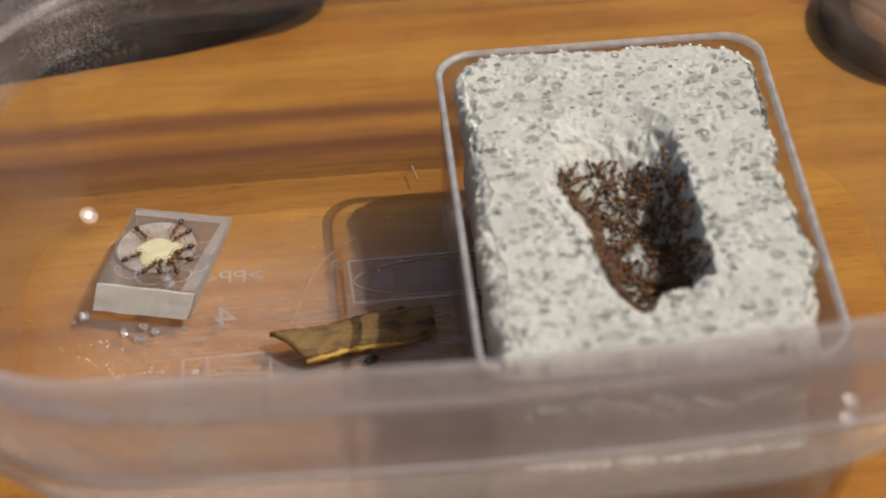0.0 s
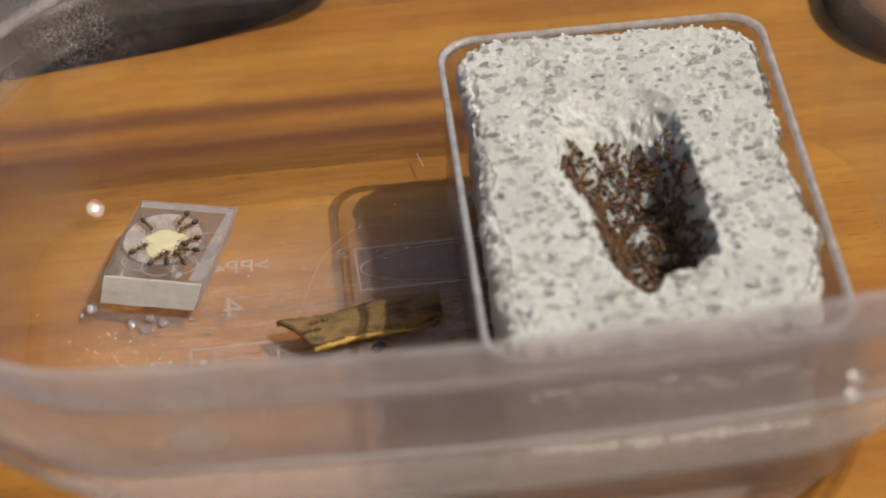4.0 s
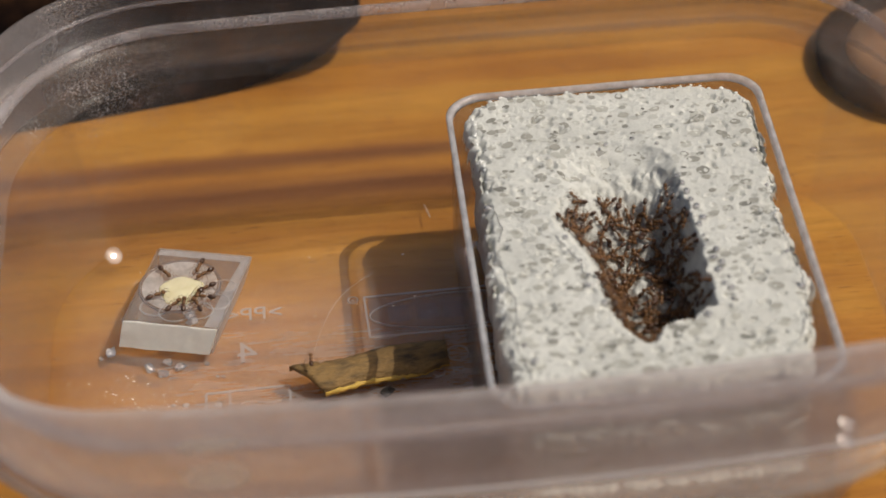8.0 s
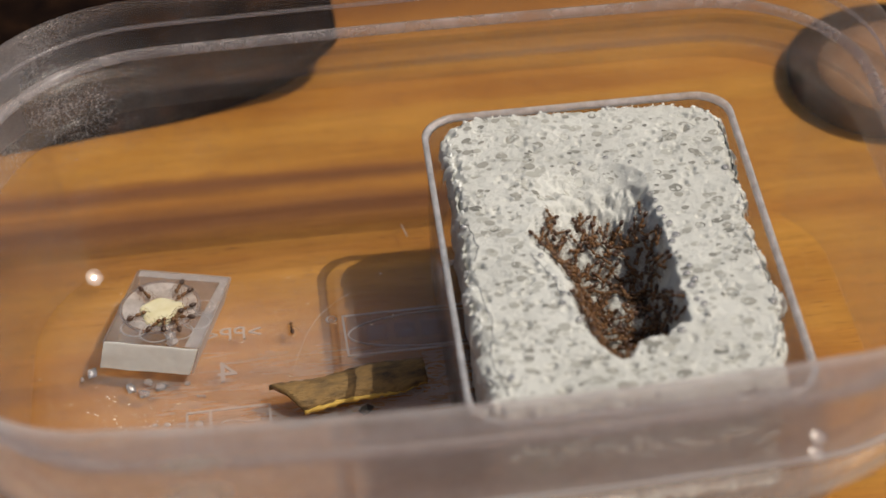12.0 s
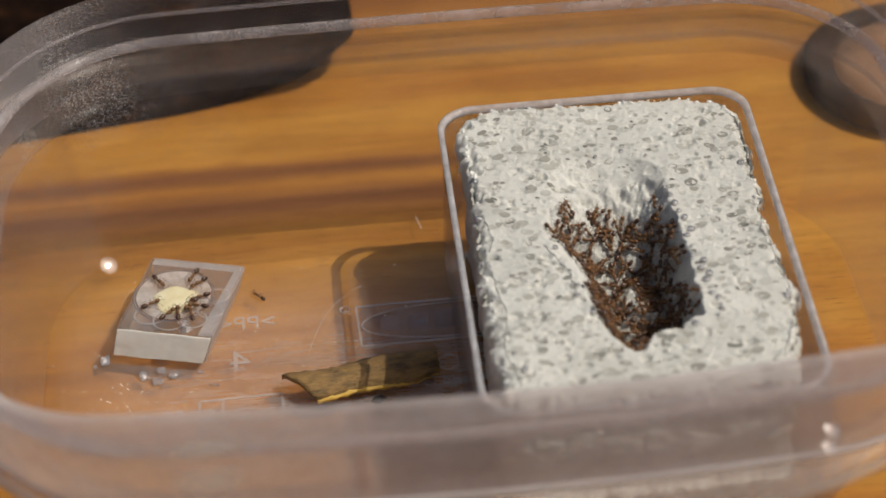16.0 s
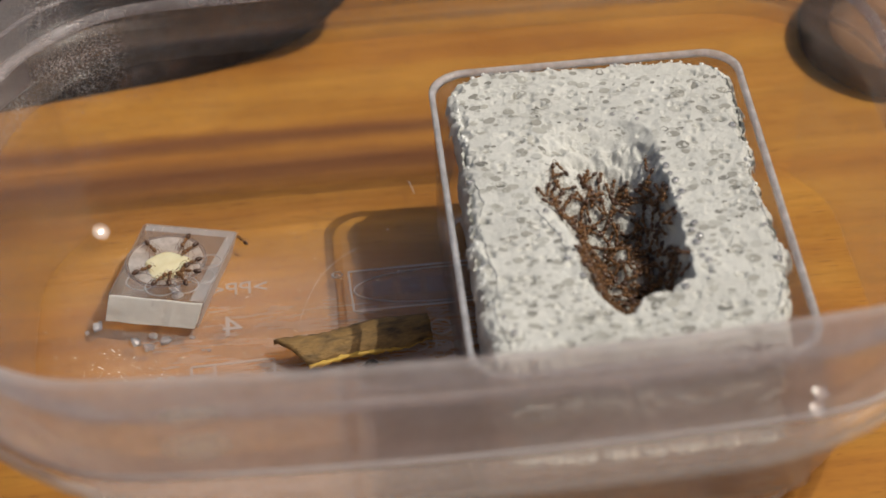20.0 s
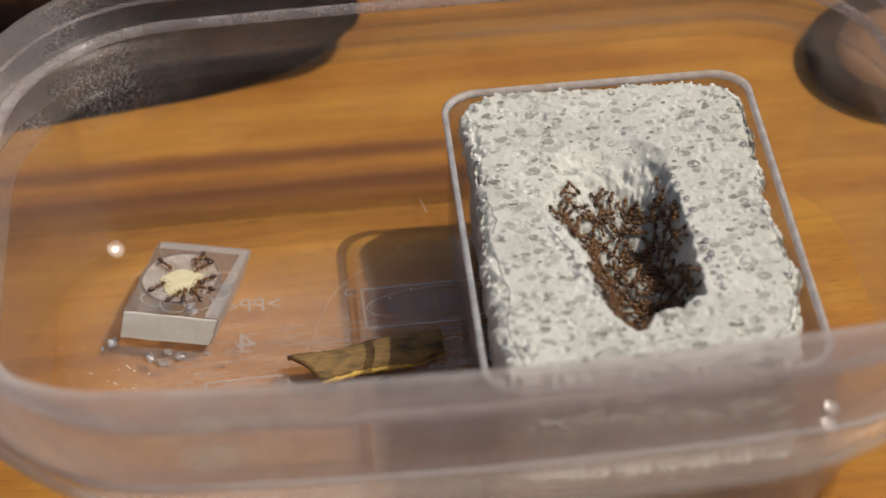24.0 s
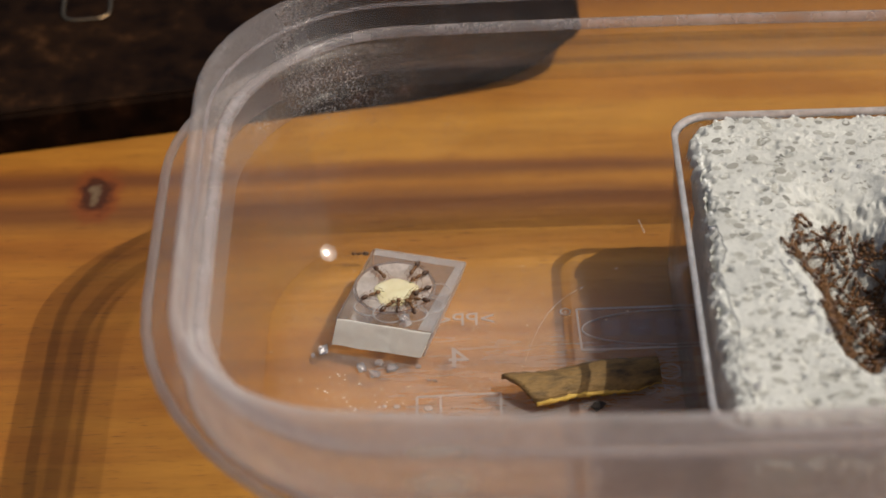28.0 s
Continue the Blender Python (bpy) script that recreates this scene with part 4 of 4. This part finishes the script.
feeding_block()
drop_m, nt_, out_ = shader("pale_syrup")
p_ = add_node(nt_, "ShaderNodeBsdfPrincipled", Roughness=0.12)
p_.inputs["Subsurface Weight"].default_value = 0.3
p_.inputs["Subsurface Radius"].default_value = (0.004, 0.003, 0.0015)
nt_.links.new(ramp(nt_, noise_tex(nt_, coords(nt_), 3.0), ((0.35, (0.60, 0.53, 0.33)), (0.65, (0.68, 0.62, 0.42)))), p_.inputs["Base Color"])
nt_.links.new(p_.outputs["BSDF"], out_.inputs["Surface"])


def syrup():
    bm = blob_bm(0.50, 0.50, 0.04, 0, 0, 0, 32, 12)
    for v in bm.verts:
        a = math.atan2(v.co.y, v.co.x)
        k = 1 + 0.05 * math.sin(3 * a + 0.6) + 0.05 * math.sin(5 * a)
        v.co.x, v.co.y = v.co.x * k, v.co.y * k
    solo("syrup_drop", bm, drop_m, "pale yellow drop of syrup in the dish of the feeding block", "syrup drop", loc(-9.86, 3.10, FLOOR_Z + 0.765))


syrup()

# ---- crumbs of clear plastic and dust on the floor ----
CRYSTAL = plastic("broken_acrylic", 0.24, milk=(0.9, 0.9, 0.92), gloss_rough=0.06, gloss=2.0)


def crumbs():
    rng = random.Random(5)
    for x, y, r in ((-11.51, 2.0, 0.15), (-11.76, 1.85, 0.10), (-10.66, 1.38, 0.16), (-10.35, 1.13, 0.17), (-10.25, 1.51, 0.14), (-9.97, 1.31, 0.15), (-9.37, 1.36, 0.07), (-9.01, 0.88, 0.06), (-9.15, 0.92, 0.05)):
        solo("plastic_crumb", crystal_bm(rng, r), CRYSTAL, "clear broken plastic crumb on the container floor", "crumb", loc(x, y, FLOOR_Z + r * 0.45, 0, 0, rng.uniform(0, 360)), "crumbs by the feeding block", smooth=False)
    solo("plastic_crumb", crystal_bm(rng, 0.15), CRYSTAL, "clear broken plastic crumb on the feeding block", "crumb", loc(-9.66, 2.12, FLOOR_Z + 0.765 + 0.06, 0, 0, 40), smooth=False)
    # dust specks, too many to count
    gold = surface("yellow_dust", ((0.35, (0.50, 0.36, 0.14)), (0.55, (0.80, 0.74, 0.64))), 40.0, 0.4)
    verts, faces = [], []
    for _ in range(200):
        if rng.random() < 0.55:
            x, y = rng.gauss(-10.9, 0.7), rng.gauss(0.2, 0.6)
        else:
            x, y = rng.uniform(-13.0, -4.2), rng.uniform(-2.0, 5.0)
        if abs(x + 9.7) < 1.5 and abs(y - 3.1) < 1.7:
            continue
        r, a = rng.uniform(0.007, 0.025), rng.uniform(0, 6.28)
        k = len(verts)
        for b in range(4):
            verts.append(((x + r * math.cos(a + b * 1.57) * (1.8 if b % 2 else 0.7)) * CM, (y + r * math.sin(a + b * 1.57)) * CM, (FLOOR_Z + 0.003) * CM))
        verts.append((x * CM, y * CM, (FLOOR_Z + r) * CM))
        faces += [(k + b, k + (b + 1) % 4, k + 4) for b in range(4)]
    me = bpy.data.meshes.new("floor_dust")
    me.from_pydata(verts, [], faces)
    me.materials.append(gold)
    tagged(new("floor_dust", me), "pale and yellow dust specks on the clear floor", "dust", kind="stuff")


crumbs()

# ---- bark ----
BARK = surface("grey_green_bark", ((0.30, (0.05, 0.030, 0.012)), (0.42, (0.15, 0.088, 0.028)), (0.56, (0.25, 0.145, 0.045)), (0.72, (0.16, 0.095, 0.03))), 4.0, 0.7, bump_scale=9.0, bump_strength=0.8, bump_distance=0.0012, stretch=(0.5, 1.3, 1), rz=-13)
SPLIT = surface("split_yellow_wood", ((0.30, (0.40, 0.23, 0.035)), (0.65, (0.62, 0.40, 0.07))), 3.0, 0.55, bump_scale=10.0, bump_strength=0.6, bump_distance=0.0006, stretch=(0.3, 2.5, 1), rz=-13)


def bark_piece():
    t = thing("bark_strip", "curved strip of grey-green bark with a split yellow edge", "bark", loc(-7.2, 0.17, 0, 0, 0, 12.5))
    rng = random.Random(3)
    n = 34
    loops, edge = [], []
    for i in range(n + 1):
        f = i / n
        s = 0.02 + 3.2 * f
        wide = 0.43 * (1.0 if f < 0.8 else 1.0 - 0.15 * (f - 0.8) / 0.2)
        ring = []
        for k in range(9):
            q = -1 + 2 * k / 8
            skew = -0.28 * q * (1 - f) + 0.05 * q * f
            wob = 0.03 * math.sin(9 * f + 2 * q) + rng.uniform(-0.022, 0.022)
            ring.append((s + skew, q * wide + wob, 0.62 + 0.10 * (q + 1) / 2 + 0.16 * (1 - q * q) - 0.16 * f + wob * 0.6))
        under = [(x, y * 0.93, z - 0.11) for x, y, z in reversed(ring)]
        loops.append(ring + under)
        edge.append((ring[0][0], ring[0][1] - 0.01, ring[0][2] - 0.055))
    part("bark", ring_loft(loops, False, True, True), BARK, t)
    bm = tube_bm(edge, [(0.058 + 0.014 * math.sin(5.0 * i)) * (1.0 if i < 20 else max(0.2, 1.0 - (i - 20) / 9)) for i in range(len(edge))], 6)
    part("split_edge", bm, SPLIT, t, "bright yellow split wood edge")
    # a black lump under the strip's front edge
    solo("dark_crumb", crystal_bm(rng, 0.16), surface("black_lump", ((0.3, (0.01, 0.008, 0.006)), (0.7, (0.03, 0.02, 0.014))), 8.0, 0.9), "black lump under the bark strip", "crumb", loc(-5.45, -0.12, FLOOR_Z + 0.07), smooth=False)


bark_piece()

HAIR = surface("pale_fibre", ((0.3, (0.55, 0.45, 0.38)), (0.7, (0.7, 0.6, 0.52))), 5.0, 0.5)
hair = [(-6.99 + 1.47 * f + 0.16 * math.sin(f * 3.1) * -1, 1.46 + 2.56 * f + 0.35 * math.sin(f * 3.1), FLOOR_Z + 0.012) for f in [k / 16 for k in range(17)]]
solo("fibre", tube_bm(hair, 0.004, 4), HAIR, "thin pale fibre on the container floor", "fibre")
scr = [(-4.10 + 0.10 * f, 6.45 - 0.5 * f, FLOOR_Z + 0.012) for f in [k / 6 for k in range(7)]]
solo("fibre", tube_bm(scr, 0.013, 4), HAIR, "short pale fibre on the container floor", "fibre")

# ---- loop on the dark tray ----
loop = round_rect(0, 0, 0.62, 1.0, 0.35, 0.0, 0, 6, 4)
solo("wire_loop", tube_bm(loop, 0.06, 8, True), surface("tarnished_wire", ((0.3, (0.30, 0.19, 0.10)), (0.7, (0.42, 0.28, 0.16))), 6.0, 0.25, 1.0), "shiny tarnished wire loop on the dark tray", "wire loop", loc(-18.2, 15.5, 1.28, 0, 0, 4))

# ---- clear glue beads and a pellet round the nest ----
def nest_bits():
    rng = random.Random(11)
    glue = plastic("clear_glue", 0.22, milk=(0.85, 0.86, 0.9), gloss_rough=0.12, gloss=5.0)
    film = plastic("clear_glue_edge", 0.30, tint=(1.0, 1.0, 1.0), milk=(0.97, 0.97, 0.97), gloss_rough=0.10, gloss=4.0)
    for x, y in ((1.22, 1.45), (1.26, 1.15), (1.30, 0.85), (1.22, 0.35), (1.33, 0.0), (1.36, -0.4), (1.30, -0.75), (1.42, -1.2), (1.45, -1.6), (1.50, -2.0), (1.58, -2.55), (1.15, 1.8), (-0.2, 3.1), (-0.35, 3.0), (-1.25, -1.75), (-1.5, -0.1), (-3.05, -0.2), (-3.05, -0.6), (-3.0, 1.2), (2.95, 2.4), (3.0, 1.2), (-2.75, -3.4), (-2.6, -3.9), (1.38, 0.6), (1.45, 0.2), (1.40, -0.6), (1.52, -0.95), (1.55, -1.4), (1.62, -1.85), (1.6, -2.2), (1.5, -2.75), (1.0, -2.95), (-1.3, -0.9), (-1.2, -1.4), (-1.0, -2.3), (-3.08, 2.0), (-3.1, 3.0), (-3.0, -1.6), (-3.05, -2.4), (2.95, -1.2), (3.0, -2.3), (0.4, 3.2), (0.9, 2.9)):
        r = rng.uniform(0.04, 0.085)
        solo("glue_bead", blob_bm(r * 1.2, r, r * 0.7, 0, 0, 0, 9, 6), glue, "clear shiny glue bead on the white block", "glue bead", loc(x, y, block_top(x, y) + r * 0.3, 0, 0, rng.uniform(0, 180)), "glue beads on the block")
    for line in (((-2.92, 1.3), (-2.78, 0.4), (-2.95, -0.4), (-2.88, -1.3), (-2.76, -2.2), (-2.95, -3.1), (-2.80, -3.9), (-2.7, -4.5)),
                 ((-1.75, 0.0), (-1.48, -0.55), (-1.30, -1.0), (-1.28, -1.6), (-1.42, -1.9)),
                 ((3.0, 0.2), (2.92, 0.0), (3.05, -1.0), (3.12, -2.0), (3.0, -3.0), (2.7, -3.8), (2.3, -4.3))):
        pts = []
        for (x0, y0), (x1, y1) in zip(line, line[1:]):
            for k in range(6):
                f = k / 6
                x, y = x0 + (x1 - x0) * f + rng.uniform(-0.03, 0.03), y0 + (y1 - y0) * f
                pts.append((x, y, block_top(x, y) + 0.012))
        solo("glue_edge", tube_bm(pts, [rng.uniform(0.010, 0.024) for _ in pts], 6), film, "clear shiny edge of a dried glue film on the white block", "glue film", None, "glue edges on the block")
    solo("white_pellet", blob_bm(0.07, 0.07, 0.06, u=12, v=8), surface("cream_pellet", ((0.3, (0.7, 0.62, 0.5)), (0.7, (0.8, 0.74, 0.62))), 8.0, 0.4), "small cream pellet on the nest wall", "pellet", loc(1.03, 0.75, block_top(1.03, 0.75) + 0.04))


nest_bits()

# ---- ants ----
ANT_RED = surface("ant_brown", ((0.3, (0.10, 0.042, 0.012)), (0.7, (0.20, 0.092, 0.026))), 14.0, 0.5, specular=0.45)
ANT_LEG = surface("ant_leg_brown", ((0.3, (0.10, 0.045, 0.014)), (0.7, (0.18, 0.085, 0.026))), 14.0, 0.4)
ANT_DARK = surface("ant_black", ((0.3, (0.022, 0.010, 0.005)), (0.7, (0.085, 0.034, 0.012))), 10.0, 0.3, specular=0.6)


def ant_thing(m, label, group=""):
    """A two-coloured ant that looks along +x, 0.42 cm long, standing on z = 0."""
    a = thing("ant", label, "ant", m, group)
    part("thorax", join_bm(blob_bm(0.078, 0.032, 0.036, 0.025, 0, 0.085, 8, 6, 0.12), blob_bm(0.016, 0.014, 0.02, -0.065, 0, 0.08, 6, 5)), ANT_RED, a)
    head = part("head", join_bm(blob_bm(0.050, 0.045, 0.038, 0.145, 0, 0.085, 9, 7, 0.15, -0.12), blob_bm(0.016, 0.02, 0.010, 0.192, 0, 0.072, 6, 5)), ANT_RED, a)
    part("gaster", blob_bm(0.082, 0.048, 0.047, -0.145, 0, 0.085, 10, 8, -0.1, 0.15), ANT_DARK, a, "glossy dark brown gaster")
    for s in (1, -1):
        part("antenna", tube_bm([(0.17, 0.015 * s, 0.10), (0.205, 0.055 * s, 0.125), (0.265, 0.05 * s, 0.07)], [0.004, 0.004, 0.005], 4), ANT_LEG, head)
    for x0, x1, x2 in ((0.07, 0.13, 0.20), (0.03, 0.03, 0.04), (-0.01, -0.09, -0.17)):
        for s in (1, -1):
            part("leg", tube_bm([(x0, 0.015 * s, 0.075), (x1 * 0.7 + x0 * 0.3, 0.085 * s, 0.125), (x2, 0.155 * s, 0.004)], [0.0055, 0.004, 0.0028], 4), ANT_LEG, a)
    return a


HGY, HGX = np.gradient(HZ, STEP)


def seat(x, y, lift=0.0):
    """Height and tilt of the block's surface at a place, smoothed to an ant's size."""
    i, j = int((x - BX0) / STEP), int((y - BY0) / STEP)
    w = slice(max(j - 3, 0), j + 4), slice(max(i - 3, 0), i + 4)
    n = Vector((-float(HGX[w].mean()), -float(HGY[w].mean()), 1.0))
    if n.xy.length > 1.1:
        n.xy = n.xy * (1.1 / n.xy.length)
    return float(HZ[w].mean()) + 0.01 + lift, n.normalized()


def ant_pose(x, y, heading, lift=0.0):
    z, n = seat(x, y, lift)
    turn = n.to_track_quat("Z", "Y").to_matrix().to_4x4()
    return Matrix.Translation((x * CM, y * CM, z * CM)) @ turn @ pose(0, 0, 0, 0, 0, heading)


# ants at the syrup: gaster and head of each
FEED = [(-10.37, 3.94, -10.08, 3.49), (-10.57, 2.83, -10.26, 3.0), (-10.12, 2.42, -9.94, 2.62), (-9.8, 2.40, -9.79, 2.65), (-9.45, 2.31, -9.54, 2.61), (-9.21, 2.68, -9.47, 2.74),
        (-9.08, 3.13, -9.5, 2.92), (-9.17, 3.65, -9.48, 3.42), (-9.31, 4.08, -9.55, 3.57), (-9.39, 2.93, -9.6, 2.67)]
TOP_Z = FLOOR_Z + 0.77


def feeding_ants():
    made = []
    first = None
    for gx, gy, hx, hy in FEED:
        heading = math.degrees(math.atan2(hy - gy, hx - gx))
        f = 0.5
        m = loc(gx + (hx - gx) * f, gy + (hy - gy) * f, TOP_Z, 0, 0, heading) @ Matrix.Diagonal((1.2, 1.2, 1.2, 1.0))
        if first is None:
            first = ant_thing(None, "brown ant with a black gaster drinking at the syrup drop", "ants at the syrup")
            first.matrix_basis = m
            made.append(first)
        else:
            made.append(copy_thing(first, m.normalized()))
    return made


FEEDERS = feeding_ants()


def nest_ants():
    rng = random.Random(21)
    base = None
    made, spots = [], []
    gaps = ((-0.75, 1.0, 0.14), (0.12, -0.35, 0.30), (0.35, 0.45, 0.19), (-0.45, 0.45, 0.20), (0.05, 0.95, 0.16), (-0.75, -0.35, 0.14), (-0.2, -1.0, 0.13))
    poly_x, poly_y = [p[0] for p in CAVITY], [p[1] for p in CAVITY]
    tries = 0
    while len(made) < 300 and tries < 30000:
        tries += 1
        x, y = rng.uniform(min(poly_x), max(poly_x)), rng.uniform(min(poly_y), 1.75)
        d = float(inside_distance(np.array([x]), np.array([y]), CAVITY)[0])
        if d < (0.08 + 0.20 * min(1.0, max(0.0, (y + 1.6) / 1.6)) * (x < 0.0) if x < 0.6 else 0.03):
            continue
        if HGY[int((y - BY0) / STEP), int((x - BX0) / STEP)] < -0.6:
            continue
        if any(math.hypot(x - a, y - b) < r for a, b, r in gaps):
            continue
        if y > 0.8 and rng.random() < 0.15 + 0.6 * (y - 0.8):
            continue
        near = min((math.hypot(x - a, y - b) for a, b in spots), default=9)
        crowd = 0.085 if y < -0.8 else 0.10
        if near < crowd:
            continue
        spots.append((x, y))
        lift = rng.choice((0.0, 0.0, 0.05, 0.10)) if y < 0.3 else 0.0
        heading = rng.uniform(0, 360)
        m = ant_pose(x, y, heading, lift)
        if base is None:
            base = ant_thing(m, "brown ant with a black gaster in the nest chamber", "ants in the nest")
            made.append((base, x, y, heading, lift))
        else:
            made.append((copy_thing(base, m), x, y, heading, lift))
    return made


NEST = nest_ants()
SCOUT = ant_thing(loc(-7.0, -0.3, 1.0), "brown ant with a black gaster walking over the container floor")


def in_nest(x, y):
    return float(inside_distance(np.array([x]), np.array([y]), CAVITY)[0]) > 0.12 and y < 1.7


def motions():
    # the scout: along the bark, over the floor, up the feeding block and down behind it
    way = [(0.0, -4.9, 0.62, 0.98, 192), (2.0, -5.6, 0.42, 1.02, 192), (4.5, -6.85, 0.0, 0.96, 195), (5.0, -6.95, -0.02, 0.95, 190), (5.8, -6.98, 0.05, 0.97, 150), (6.8, -7.05, 0.2, 1.0, 110), (8.0, -7.05, 0.36, 0.98, 90), (9.0, -7.02, 0.75, 0.62, 88),
           (9.6, -7.0, 1.15, 0.30, 85), (10.2, -6.98, 1.7, 0.29, 80), (11.0, -6.99, 2.26, 0.29, 75), (12.0, -6.95, 2.9, 0.29, 95), (12.6, -7.0, 3.2, 0.29, 130), (13.0, -7.05, 3.41, 0.29, 150), (13.5, -7.2, 3.5, 0.29, 165), (15.5, -7.85, 3.78, 0.29, 145),
           (16.0, -7.99, 3.83, 0.29, 130), (16.5, -8.08, 3.8, 0.29, 165), (17.0, -8.14, 3.76, 0.29, 180), (18.0, -8.13, 3.78, 0.29, 172), (19.0, -8.14, 4.2, 0.29, 120), (20.0, -8.18, 4.65, 0.29, 125), (20.5, -8.24, 4.72, 0.40, 150), (21.3, -8.6, 4.3, 1.07, 200),
           (22.5, -9.05, 3.95, 1.07, 205), (24.0, -9.40, 3.78, 1.07, 175), (25.0, -9.55, 4.0, 1.07, 140), (26.2, -9.9, 4.5, 1.07, 150), (27.0, -10.3, 4.85, 1.06, 165), (27.5, -10.62, 5.2, 0.60, 172), (28.0, -10.76, 5.38, 0.30, 178)]
    walk(SCOUT, [(t, loc(x, y, z, 0, 0, h)) for t, x, y, z, h in way])
    legs = [o for o in SCOUT.children if o.name.startswith("leg")]
    for k, leg in enumerate(legs):
        side = 1 if k in (0, 3, 4) else -1
        rows, t, n = [], 0.0, 0
        while t < 27.9:
            rows.append((t, pose(0, 0, 0, 0, 0, 13 * side * (1 if n % 2 else -1))))
            t, n = t + 0.2, n + 1
        rows.append((28.0, pose(0, 0, 0)))
        walk(leg, rows)
    # the crowd stirs
    rng = random.Random(77)
    for k, (ant, x, y, heading, lift) in enumerate(NEST):
        if k % 3:
            continue
        rows, t = [(0.0, ant_pose(x, y, heading, lift))], 0.0
        px, py, h = x, y, heading
        roams = k % 9 == 0
        while t < 26.0:
            t += rng.uniform(1.2, 3.0)
            h += rng.uniform(-40, 40)
            far = rng.uniform(0.05, 0.22) if roams else rng.uniform(0.0, 0.06)
            nx_, ny_ = px + far * math.cos(radians(h)), py + far * math.sin(radians(h))
            if in_nest(nx_, ny_):
                px, py = nx_, ny_
            rows.append((min(t, 27.5), ant_pose(px, py, h, lift)))
        rows.append((28.0, ant_pose(px, py, h, lift)))
        walk(ant, rows)
    # the drinkers shift a little
    for k, ant in enumerate(FEEDERS):
        m = ant.matrix_basis.copy()
        rows = [(0.0, m)]
        for t in (3.5, 7.0, 10.5, 14.0, 17.5, 21.0, 24.5):
            rows.append((t, m @ pose(rng.uniform(-0.0001, 0.0001), 0, 0, 0, 0, rng.uniform(-7, 7))))
        rows.append((28.0, m))
        walk(ant, rows)


motions()
